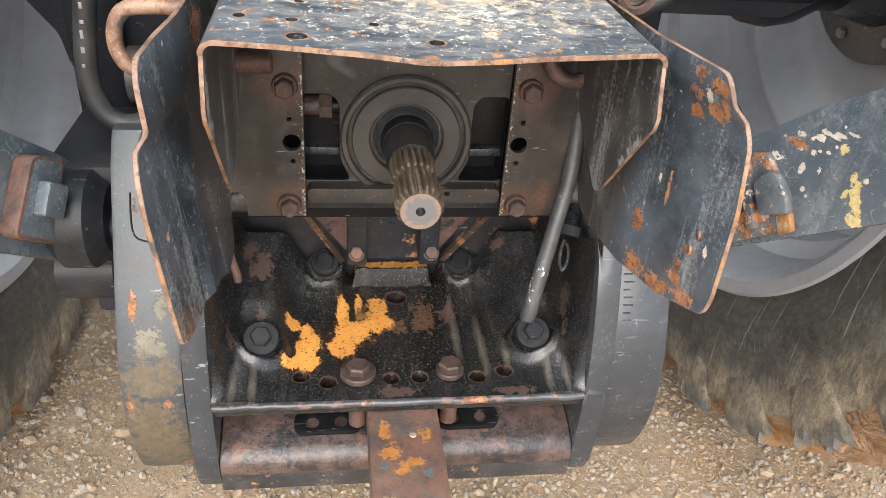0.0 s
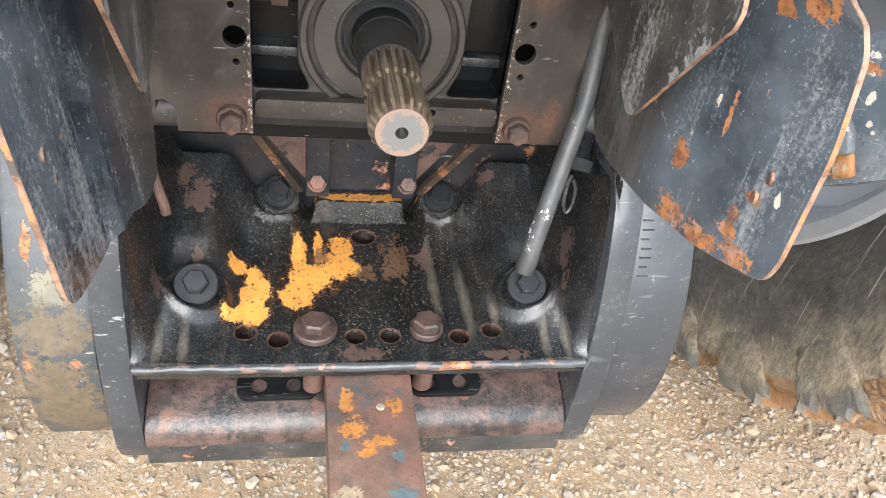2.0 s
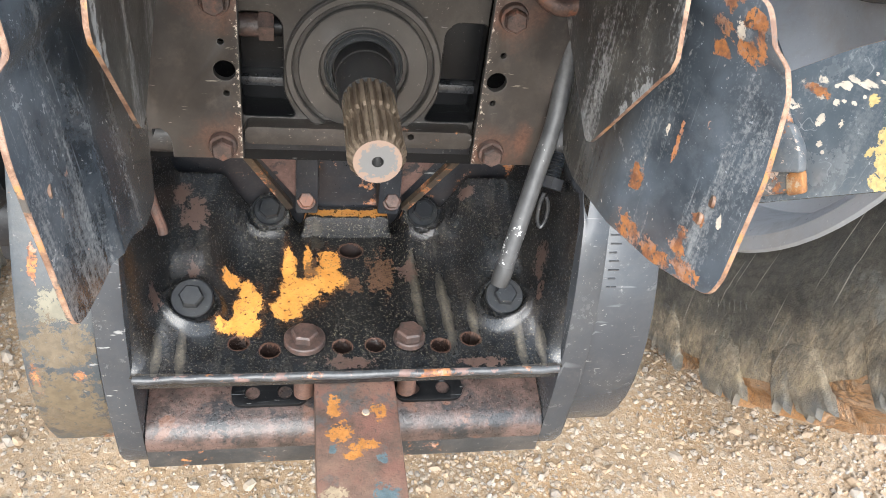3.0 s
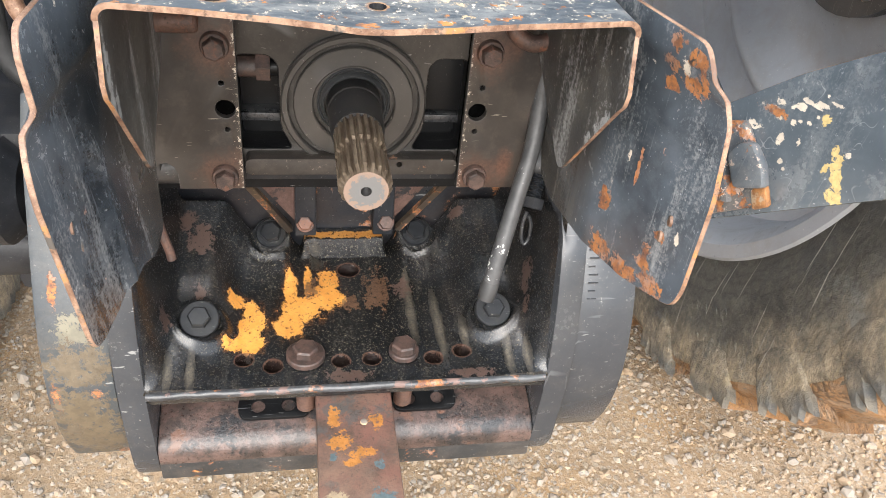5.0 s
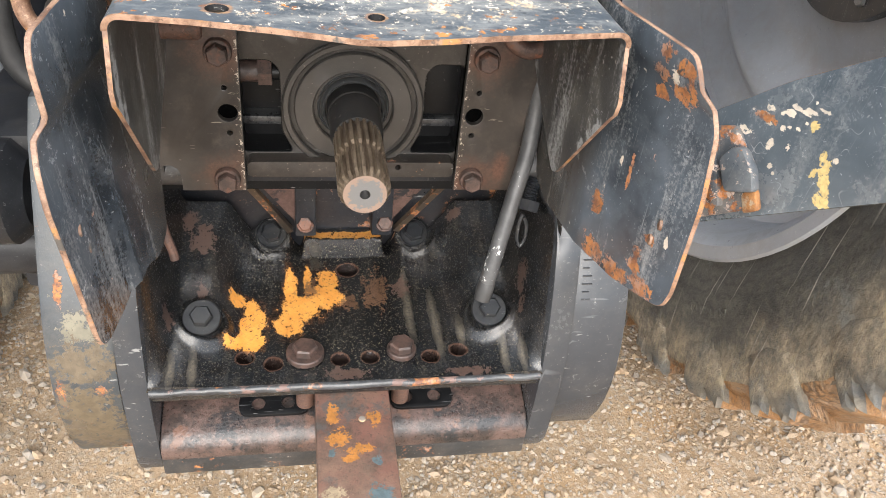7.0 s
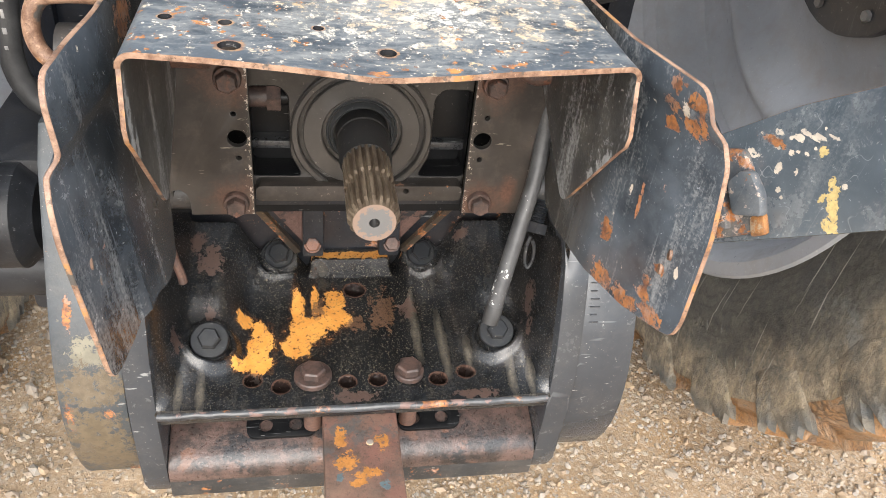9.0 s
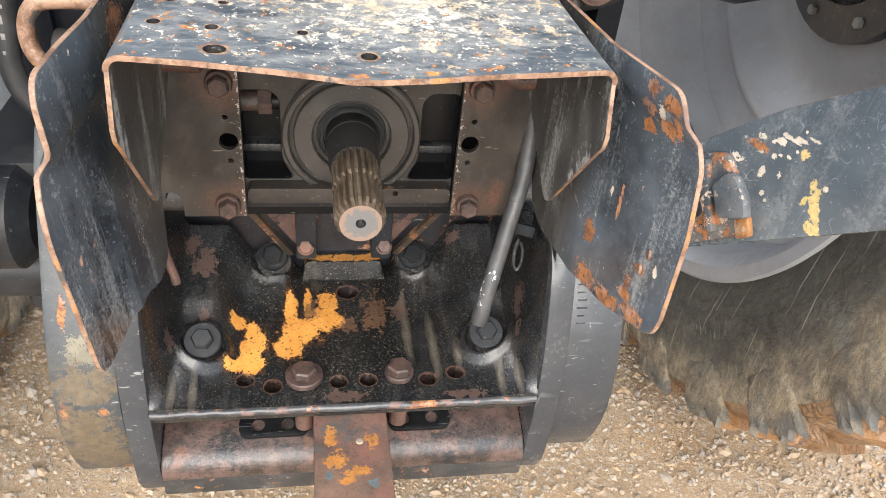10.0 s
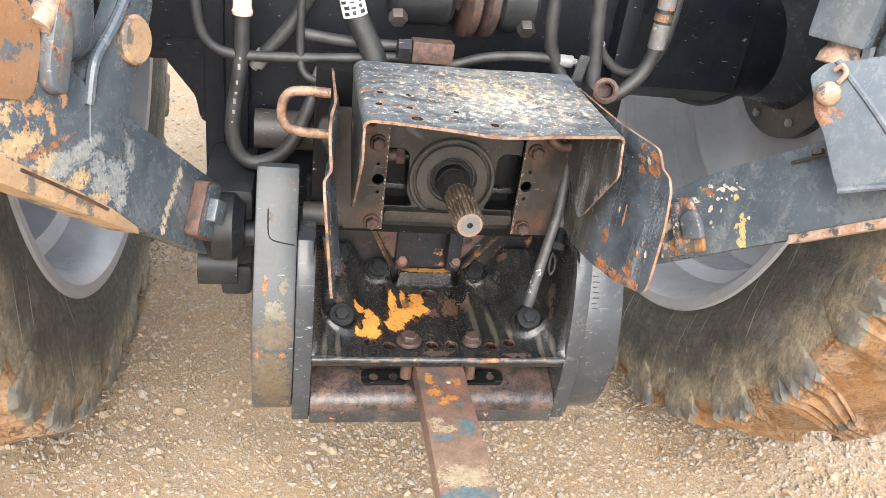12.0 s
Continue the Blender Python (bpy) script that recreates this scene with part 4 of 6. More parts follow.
def build_pebbles():
    rng = random.Random(7)
    base = bmesh.new()
    bmesh.ops.create_icosphere(base, subdivisions=1, radius=1)
    shape = [v.co.copy() for v in base.verts]
    tris = [[v.index for v in f.verts] for f in base.faces]
    base.free()
    verts, faces = [], []
    for _ in range(112000):
        if rng.random() < 0.85:
            x, y = rng.uniform(-1.05, 1.35), rng.uniform(-0.35, 1.3)
        else:
            x, y = rng.uniform(-1.6, 1.4), rng.uniform(1.0, 3.2)
        patchy = noise.noise((x * 2.3, y * 2.3, 3.0))
        if patchy < rng.uniform(-0.8, 0.3):
            continue
        r = 0.0016 + 0.0046 * rng.random() ** 2.6 + (0.001 + 0.007 * rng.random() ** 1.6 if rng.random() < 0.06 else 0)
        turn = Euler((rng.uniform(0, 6.3), rng.uniform(0, 6.3), rng.uniform(0, 6.3))).to_matrix()
        sx, sy, sz = rng.uniform(0.8, 1.45), rng.uniform(0.7, 1.1), rng.uniform(0.45, 0.8)
        k, first = rng.uniform(0, 50), len(verts)
        z = ground_height(x, y) + r * rng.uniform(-0.35, 0.2)
        for c in shape:
            d = turn @ (Vector((c.x * sx, c.y * sy, c.z * sz)) * (1 + 0.28 * noise.noise(c * 1.7 + Vector((k, 0, 0)))))
            verts.append((x + d.x * r, y + d.y * r, z + d.z * r))
        faces += [[first + i for i in t] for t in tris]
    me = bpy.data.meshes.new("pebbles")
    me.from_pydata(verts, [], faces)
    me.materials.append(M["pebble"])
    tagged(new("pebbles", me), "loose pale and grey pebbles strewn on the sandy ground", "pebbles", kind="stuff")


build_ground()
build_pebbles()

# ---- drawbar carrier: cast frame with cheeks, tub, nose bar ----
carrier = thing("drawbar_carrier", (0, 0, 0.34), "oily black cast-iron drawbar carrier with flaked orange undercoat", "tractor part")


def front_line(z):
    """How far back the cheeks reach at a height."""
    return -0.083 + (1.5 if z > 0.425 else 0.7) * (z - 0.425) ** 2


def block_line(z):
    """How far back the outer side blocks bulge at a height."""
    d = z - 0.43
    if d < 0:
        return -0.079 + 3.4 * d * d
    return -0.079 + (2.6 * d * d if d < 0.1 else 0.026 + 0.52 * (d - 0.1))


def tub_height(x, y):
    ax = abs(x)
    floor = 0.447 - 0.0015 * smoothstep(0.03, 0.06, y)
    for rx, w, h in ((0.056, 0.007, 0.0028), (0.079, 0.007, 0.003), (0.03, 0.005, 0.0014), (-0.052, 0.006, -0.002), (-0.068, 0.006, 0.002), (-0.03, 0.005, 0.0015)):
        floor += h * math.exp(-((x - rx) / w) ** 2) * smoothstep(-0.065, -0.02, y)
    floor += 0.021 * math.sqrt(min(1.0, max(0.0, (y - 0.0905) / 0.0028))) * smoothstep(0.043, 0.037, ax)
    floor += 0.02 * smoothstep(0.03, 0.09, y) * smoothstep(0.04, 0.058, ax)
    # side shelves: a seat for the bolt, then an even slope back to a rounded crest
    shelf = 0.449 + 0.016 * smoothstep(-0.082, -0.018, y) + 0.41 * max(0.0, y + 0.004) * smoothstep(-0.004, 0.03, y)
    shelf -= 0.016 * smoothstep(0.1, 0.11, y)
    edge = 0.102 - 0.01 * smoothstep(0.05, 0.1, y) + 0.02 * smoothstep(-0.02, -0.06, y)
    z = floor + max(shelf - floor, 0.0) * smoothstep(edge - 0.008, edge + 0.02, ax)
    wall = 0.15 * smoothstep(0.143, 0.169, ax) ** 2
    cap = min(0.583, 0.43 + math.sqrt(max(y + 0.0825, 0.0) / 1.5))
    z = max(z, min(z + wall * smoothstep(-0.084, -0.035, y), cap))
    z += 0.007 * math.exp(-(((ax - 0.15) / 0.013) ** 2 + ((y + 0.036) / 0.016) ** 2))
    ring = math.hypot(ax - 0.126, (y + 0.019) * 0.95)
    z += 0.0045 * math.exp(-((ring - 0.0205) / 0.0035) ** 2) - 0.004 * smoothstep(0.0185, 0.0165, ring)
    seat = math.hypot(ax - 0.07, y - 0.0935)
    z += (0.4695 + 0.75 * (y - 0.0945) - z) * smoothstep(0.0215, 0.0165, seat) + 0.0035 * math.exp(-((seat - 0.021) / 0.003) ** 2)
    z += 0.005 * math.exp(-(((ax - 0.096) / 0.009) ** 2 + ((y - 0.08) / 0.011) ** 2))
    for hx, hy, r in FLOOR_HOLES:
        d = math.hypot(x - hx, y - hy)
        z -= 0.016 * smoothstep(r * 1.05, r * 0.84, d)
    return z


def build_tub():
    bm = bmesh.new()
    nx, ny = 240, 170
    grid = [[bm.verts.new((-0.1665 + 0.333 * i / nx, -0.081 + 0.191 * j / ny, 0)) for i in range(nx + 1)] for j in range(ny + 1)]
    for row in grid:
        for v in row:
            v.co.z = tub_height(v.co.x, v.co.y)
    front = [bm.verts.new((v.co.x, v.co.y - 0.001, v.co.z - 0.005)) for v in grid[0]]
    under = [bm.verts.new((v.co.x, v.co.y + 0.003, 0.43)) for v in grid[0]]
    back = [bm.verts.new((v.co.x, 0.11, 0.425)) for v in grid[-1]]
    for a, b in [(front, grid[0]), (under, front), (back, under), (grid[-1], back), *zip(grid, grid[1:])]:
        for i in range(nx):
            mid = (a[i].co + b[i + 1].co) / 2
            if mid.z < 0.445 and a in grid and b in grid and any(math.hypot(mid.x - hx, mid.y - hy) < r * 0.8 for hx, hy, r in FLOOR_HOLES):
                continue
            bm.faces.new((a[i], a[i + 1], b[i + 1], b[i]))
    part("tub", bm, M["casting"], carrier, "oily black floor with flaked orange undercoat", 40)
    wavy = bmesh.new()
    line = [(-0.163 + 0.326 * i / 50, -0.0815 - 0.0016 * noise.noise((i * 0.35, 0, 0)), 0.4432 + 0.0013 * noise.noise((i * 0.45, 3, 0))) for i in range(51)]
    tube(line, 0.0035, 12, 2, wavy)
    part("lip", wavy, M["lip"], carrier, "worn shiny front lip with bare rusty spots")


M["lip"] = worn_paint("worn_lip_paint", (0.02, 0.021, 0.023), (0.05, 0.053, 0.057), 0.545, 0.57, 0.3, (0.16, 0.165, 0.17), rough=0.3, scale=42, pale=(0.17, 0.11, 0.095), seed=21.0, clean=0.6)
build_tub()


def side_slab(x0, x1, low, high, back, line, width=0.004):
    """An upright slab between x0 and x1 whose rear edge follows the bulging front line."""
    zs = [low + (high - low) * i / 14 for i in range(15)]
    outline = [(line(z), z) for z in zs]
    outline[0] = (outline[0][0] + 0.006, low)
    outline[-1] = (outline[-1][0] + 0.008, high)
    outline += [(back, high), (back, low)]
    a, b = min(x0, x1), max(x0, x1)
    return sheet(outline, [], b - a, lambda u, v, w: (a + w, u, v), 0, width)


for side in (-1, 1):
    part("cheek", side_slab(side * 0.163, side * 0.185, 0.338, 0.585, 0.06, front_line, 0.0035), M["grey"], carrier, "smooth dark grey painted cheek")

nose_line = [(-0.06, 0.352), (-0.0825, 0.36), (-0.0835, 0.367), (-0.082, 0.3745), (-0.0775, 0.3805), (-0.071, 0.3845), (-0.035, 0.396), (-0.035, 0.352)]
part("nose_bar", sheet(nose_line, [], 0.3256, lambda u, v, w: (-0.1628 + w, u, v), 0, 0.002), M["shelf"], carrier, "rubbed rusty brown nose bar")
part("front_plate", box((-0.1628, -0.0828, 0.341), (0.1628, -0.06, 0.362), 0.002), M["front"], carrier, "scuffed black front plate")
part("back_web", box((-0.161, -0.033, 0.346), (0.161, -0.025, 0.44), 0.001), M["dark"], carrier)
# flat near-black plates laid on the bar for the shade of two oblong recesses
for x0, x1 in ((-0.098, -0.036), (0.036, 0.094)):
    cx = (x0 + x1) / 2
    out = rounded2([(x0, -0.064), (x1, -0.064), (x1, -0.042), (x0, -0.042)], 0.0105)
    part("slot_shade_plate", sheet(out, [circle2(cx - 0.014, -0.053, 0.006), circle2(cx + 0.012, -0.053, 0.006)], 0.003, lambda u, v, w: (u, v, 0.3925 + 0.32 * (v + 0.05) + w), 0, 0.0006), M["shade_black"], carrier, "near-black oblong plate with two holes, standing for a shaded recess")
for side in (-1, 1):
    part("spacer", lathe([(0.0, 0.0), (0.0, 0.008), (0.034, 0.008), (0.034, 0.0)], (side * 0.042 + 0.002, -0.06, 0.4), (0, 0, 1), 16), M["rust"], carrier)

for side in (-1, 1):
    name = "flaked rusty grey stabiliser block bolted beside the drawbar carrier" if side < 0 else "smooth dark grey stabiliser block bolted beside the drawbar carrier"
    blk = thing("stabiliser_block", (side * 0.212, 0.0, 0.33), name, "tractor part", "stabiliser blocks")
    part("body", side_slab(side * 0.1853, side * 0.236, 0.33, 0.653, 0.032, block_line, 0.0035), M["flaked" if side < 0 else "grey"], blk)
    if side > 0:
        for k in range(7):
            z = 0.512 + 0.0062 * k
            x0 = 0.1925 + 0.0005 * (k % 2)
            part("raised_mark", box((x0, block_line(z) - 0.0002, z), (x0 + (0.008, 0.006, 0.009)[k % 3], block_line(z) + 0.004, z + 0.0012), 0.0002), M["grey"], blk)
    if side < 0:
        # thin near-black tube on the face draws the shade of an engraved line
        line = [(-0.221, 0.612), (-0.2205, 0.59), (-0.217, 0.58), (-0.206, 0.5765), (-0.189, 0.574)]
        part("seam_line", tube([(x, block_line(z) + 0.0002, z) for x, z in line], 0.0009, 6, 6), M["shade_black"], blk, "engraved line, its shade drawn as a thin near-black tube")

FLOOR_BOLT = "rusty hexagon bolt with a round washer in the carrier floor"
for x, washer in ((-0.0395, 0.0162), (0.0435, 0.0128)):
    bolt(FLOOR_BOLT, (x, -0.05, 0.4505), (0, 0, 1), 0.0188, 0.0075, washer, M["bolt"], "floor bolts", 0.25 + x * 4)
for side in (-1, 1):
    bolt("black-painted hexagon bolt in a cast pocket", (side * 0.126, -0.02, 0.4675), (0, -0.5, 0.86), 0.0165, 0.0075, 0.0162, M["satin_bolt"], "carrier bolts", 0.1)
    bolt("black-painted hexagon bolt on the carrier's rear ledge", (side * 0.07, 0.0935, 0.473), (0, -0.6, 0.8), 0.0175, 0.008, 0.014, M["satin_bolt"], "carrier bolts", 0.4)

# ---- drawbar ----
drawbar = thing("drawbar", (0, -0.25, 0.4), "flat rusty steel drawbar with remains of orange and blue paint", "drawbar")
part("bar", box((-0.032, -0.62, 0.401), (0.031, 0.02, 0.4285), 0.003), M["drawbar"], drawbar)
part("rivet", lathe([(0, 0.0032), (0.0012, 0.0028), (0.002, 0.0)], (0.006, -0.107, 0.4285), (0, 0, 1), 12), M["pebble"], drawbar, "small pale worn rivet")

# ---- housing behind the shaft ----
housing = thing("pto_housing", (0, 0.05, 0.48), "black cast housing with ribs and pockets round the shaft", "tractor part")
face_out = [(-0.085, 0.597), (0.085, 0.597), (0.085, 0.75), (-0.085, 0.75)]
pockets = []
for side in (-1, 1):
    p = [(side * 0.046, 0.613), (side * 0.0845, 0.613), (side * 0.0845, 0.689), (side * 0.062, 0.689), (side * 0.0555, 0.682), (side * 0.055, 0.632)]
    pockets.append(rounded2(p, 0.005))
# pocket walls go near-black, painting in the shade of the recess
part("face", sheet(face_out, pockets, 0.035, lambda u, v, w: (u, 0.012 + w, v), 1, 0.0015), [M["satin"], M["shade_black"]], housing)
for side in (-1, 1):
    part("pocket_rib", box((min(side * 0.05, side * 0.088), 0.026, 0.629), (max(side * 0.05, side * 0.088), 0.045, 0.6365), 0.0025), M["black"], housing)
# pocket floor and back wall are blackened too, as the pockets' own shade
part("pocket_floor", box((0.054, 0.026, 0.64), (0.088, 0.042, 0.69), 0.003), M["shade_black"], housing)
part("back_wall", box((-0.17, 0.04, 0.56), (0.17, 0.075, 0.77)), M["shade_black"], housing)
part("ring_flange", lathe([(0.03, 0.03), (0.03, 0.0545), (-0.004, 0.0545), (-0.006, 0.053), (-0.006, 0.0498), (-0.005, 0.049), (0.008, 0.049), (0.008, 0.0453), (-0.004, 0.0451), (-0.005, 0.0443), (-0.005, 0.0315), (-0.004, 0.0305), (0.014, 0.0298), (0.014, 0.0), (0.03, 0.0)], (0, 0.012, 0.653), (0, 1, 0), 72), M["ring"], housing, "machined dark grey bearing ring")
# dark ring put into the gap to paint its shade
part("groove", lathe([(0.003, 0.0446), (0.003, 0.0496), (0.007, 0.0496), (0.007, 0.0446)], (0, 0.012, 0.653), (0, 1, 0), 72), M["shade_black"], housing, "black ring for the shade in the gap round the bearing ring")
part("seal", lathe([(0.016, 0.0285), (0.0, 0.0278), (-0.002, 0.0268), (-0.001, 0.0258), (0.001, 0.0252), (-0.006, 0.0248), (-0.0075, 0.0238), (-0.006, 0.0222), (0.004, 0.0212), (0.016, 0.021)], (0, 0.012, 0.653), (0, 1, 0), 56), M["seal"], housing, "black rubber shaft seal")
part("cross_bar", sheet(rounded2([(-0.0815, 0.598), (0.0815, 0.598), (0.0815, 0.6115), (-0.0815, 0.6115)], 0.005), [circle2(0.036, 0.607, 0.0025, 10)], 0.014, lambda u, v, w: (u, -0.002 + w, v), 0, 0.0012), M["crossbar"], housing, "pitted brown-black cross bar")
part("soffit", box((-0.085, 0.012, 0.585), (0.085, 0.11, 0.6), 0.001), M["dark"], housing)
part("lower_panel", box((-0.175, 0.112, 0.42), (0.175, 0.125, 0.6)), M["panel"], housing, "black panel flaking to red rust")
for x0, x1 in ((-0.047, -0.027), (0.027, 0.047)):
    part("rib", box((x0, 0.088, 0.474), (x1, 0.113, 0.59), 0.0025), M["dark"], housing)
for side in (-1, 1):
    tri = [(side * 0.047, 0.484), (side * 0.047, 0.59), (side * 0.1, 0.59), (side * 0.086, 0.535)]
    part("gusset", sheet(tri, [], 0.006, lambda u, v, w: (u, 0.1 + w, v)), M["gusset"], housing, "rusty red gusset plate")
    a, b = Vector((side * 0.093, 0.045, 0.572)), Vector((side * 0.052, 0.094, 0.478))
    part("strut", tube([a, (a + b) / 2, b], 0.0042, 4, 2), M["strut"], housing, "dark strut with a rusty edge")
for x in (-0.0375, 0.0395):
    bolt("small rusty bolt at the foot of a rib", (x, 0.0905, 0.487), (0, -0.8, 0.6), 0.0125, 0.006, 0.0085, M["rust"], "rib bolts", 0.2)
fit_at = (-0.083, 0.02, 0.676)
fitting = thing("hydraulic_fitting", fit_at, "rusty brown hexagonal pipe fitting in a housing pocket", "fitting")
part("nut", lathe([(0, 0), (0, 0.0108), (0.01, 0.0108), (0.01, 0)], (-0.071, 0.022, 0.676), (1, 0, 0), 6), M["bolt"], fitting, smooth=20)
part("sleeve", lathe([(0, 0), (0, 0.008), (0.013, 0.008), (0.013, 0)], (-0.084, 0.022, 0.676), (1, 0, 0), 20), M["bolt"], fitting)
part("neck", lathe([(0, 0), (0, 0.0065), (0.012, 0.0065), (0.012, 0)], (-0.062, 0.022, 0.676), (1, 0, 0), 20), M["shade_black"], fitting)

# ---- shaft ----
shaft = thing("pto_shaft", (0, -0.03, 0.653), "worn brown steel power take-off stub shaft with straight splines", "shaft")
AX = (0, -1, 0)
part("collar", lathe([(-0.02, 0.0), (-0.02, 0.0205), (0.004, 0.0205), (0.005, 0.0197), (0.034, 0.0192), (0.0395, 0.0175), (0.041, 0.0)], (0, 0.0, 0.653), AX, 48), M["collar"], shaft, "smooth black collar")


def spline_ring(y, r_out, r_in, teeth=21):
    pts = []
    for k in range(teeth):
        for da, r in ((0.06, r_in), (0.2, r_out), (0.3, r_out), (0.5, r_out), (0.62, r_out), (0.76, r_in), (0.9, r_in)):
            a = 2 * math.pi * (k + da) / teeth
            pts.append((r * math.cos(a), y, 0.653 + r * math.sin(a)))
    return pts


def splines():
    bm = bmesh.new()
    RO, RI = 0.01755, 0.0147
    sections = [(-0.035, 0.0162, 0.0158), (-0.041, RO, RI), (-0.07, RO, RI), (-0.0725, 0.0156, RI - 0.0002), (-0.079, 0.0156, RI - 0.0002), (-0.0815, RO, RI), (-0.1065, RO, RI), (-0.11, 0.0155, 0.0148), (-0.113, 0.0142, 0.0142)]
    rings = [[bm.verts.new(p) for p in spline_ring(*s)] for s in sections]
    for a, b in zip(rings, rings[1:]):
        for i in range(len(a)):
            bm.faces.new((a[i], a[(i + 1) % len(a)], b[(i + 1) % len(b)], b[i]))
    n = len(rings[-1])
    hole = [bm.verts.new((0.0035 * math.cos(2 * math.pi * i / n), -0.113, 0.653 + 0.0035 * math.sin(2 * math.pi * i / n))) for i in range(n)]
    for i in range(n):
        f = bm.faces.new((rings[-1][i], rings[-1][(i + 1) % n], hole[(i + 1) % n], hole[i]))
        f.material_index = 1
    # centre hole borrows the collar's black, so its shade is in the colour
    tip = bm.verts.new((0, -0.1, 0.653))
    for i in range(n):
        bm.faces.new((hole[i], hole[(i + 1) % n], tip)).material_index = 2
    part("splined_end", bm, [M["shaft"], M["shaft_end"], M["collar"]], shaft, "brown worn straight splines", 25)


def shaft_end_material():
    n = Nodes("worn_shaft_end")
    core = n.ramp(n.math("ADD", n.blob(0.0, -0.113, 0.653, 0.011, 0.02, 0.011), n.math("MULTIPLY", n.math("SUBTRACT", n.noise(260, 3), 0.5), 1.4)), 0.95, 1.05)
    colour = n.mix(core, (0.14, 0.14, 0.14), (0.23, 0.165, 0.13))
    fine = n.noise(300, 4)
    return n.done(colour, 0.5, fine, 0.3, 0.0008, 0.35)


M["shaft_end"] = shaft_end_material()
splines()

# ---- hood mounting plates ----
for side in (-1, 1):
    mp = thing("mounting_plate", (side * 0.11, 0.0, 0.66), "dark steel mounting plate with punched holes beside the shaft", "bracket", "mounting plates")
    out = [(side * 0.083, 0.586), (side * 0.131, 0.586), (side * 0.1312, 0.599), (side * 0.1335, 0.605), (side * 0.138, 0.6085), (side * 0.143, 0.608), (side * 0.146, 0.605), (side * 0.146, 0.74), (side * 0.083, 0.74)]
    holes = [circle2(side * 0.093, 0.6535, 0.0072, 20), circle2(side * 0.0945, 0.6735, 0.0022, 10), circle2(side * 0.0925, 0.637, 0.0022, 10)]
    part("plate", sheet(out, holes, 0.006, lambda u, v, w: (u, -0.003 + w, v), 1, 0.0008), [M["plate"], M["satin"]], mp)
    part("flange", sheet([(0.0, 0.6), (0.0, 0.74), (0.06, 0.74), (0.06, 0.6)], [], 0.004, lambda u, v, w: (side * 0.146 + w - 0.002, u, v)), M["bracket"], mp)
    for z in (0.598, 0.702):
        bolt("small rusty hexagon bolt holding the mounting plate", (side * 0.0965, -0.005, z), AX, 0.0138, 0.0075, 0.0098, M["bolt"], "plate bolts", 0.2 + z)
    pin = thing("pivot_pin", (side * 0.15, 0.03, 0.585), "grey round pivot pin behind the mounting plate", "pin", "pivot pins")
    part("pin", lathe([(-0.03, 0), (-0.03, 0.015), (0.028, 0.015), (0.03, 0.013), (0.03, 0)], (side * 0.15, 0.03, 0.588), (1, 0, 0), 24), M["bracket"], pin)

# ---- hood ----
hood = thing("pto_hood", (0, -0.08, 0.66), "steel guard hood, slate paint worn to pale primer, rusty edges", "guard")


def bent_sheet(outline, holes, depth, cuts_u, cuts_v, to_world, edge_slot=1):
    """A plate like sheet(), cut along lines first so that to_world may bend it."""
    bm = bmesh.new()
    edges = []
    for loop in [outline, *holes]:
        vs = [bm.verts.new((u, v, 0)) for u, v in loop]
        edges += [bm.edges.new((vs[i], vs[(i + 1) % len(vs)])) for i in range(len(vs))]
    bmesh.ops.triangle_fill(bm, use_beauty=True, use_dissolve=False, edges=edges)
    for k, cuts in enumerate((cuts_u, cuts_v)):
        for c in cuts:
            at, no = ((c, 0, 0), (1, 0, 0)) if k == 0 else ((0, c, 0), (0, 1, 0))
            bmesh.ops.bisect_plane(bm, geom=bm.verts[:] + bm.edges[:] + bm.faces[:], dist=1e-6, plane_co=at, plane_no=no)
    ext = bmesh.ops.extrude_face_region(bm, geom=bm.faces[:])
    for v in ext["geom"]:
        if isinstance(v, bmesh.types.BMVert):
            v.co.z = depth
    bm.normal_update()
    for f in bm.faces:
        f.material_index = edge_slot if abs(f.normal.z) < 0.5 else 0
        c = f.calc_center_median()
        # hole walls get the slot after the rim's, dark to paint the shade inside
        if f.material_index and any(math.hypot(c.x - sum(p[0] for p in h) / len(h), c.y - sum(p[1] for p in h) / len(h)) < 0.0085 for h in holes):
            f.material_index = edge_slot + 1
    for v in bm.verts:
        v.co = Vector(to_world(*v.co))
    return bm


HALF, BEND = 0.1215, 0.0105


def hood_shape(u, v, w):
    """Bends the flat hood blank: top, two corner bends, two flanks. w is 0 on the inside."""
    side, a = (1 if u > 0 else -1), abs(u)
    arc = BEND * math.pi / 2
    r = BEND - 0.004 + w
    if a < HALF:
        x, z = a, 0.0
    elif a < HALF + arc:
        t = (a - HALF) / BEND
        x, z = HALF + r * math.sin(t), r * math.cos(t) - r
    else:
        x, z = HALF + r, -(a - HALF - arc) - r
    sag = 0.004 * smoothstep(-0.1, 0.02, v) - 0.003 * math.exp(-(u / 0.05) ** 2) * smoothstep(-0.1, -0.18, v) + 0.0012 * noise.noise((u * 16, v * 16, 2.0))
    return (side * x, v, 0.785 + z + w + sag * smoothstep(HALF + arc + 0.03, HALF, a))


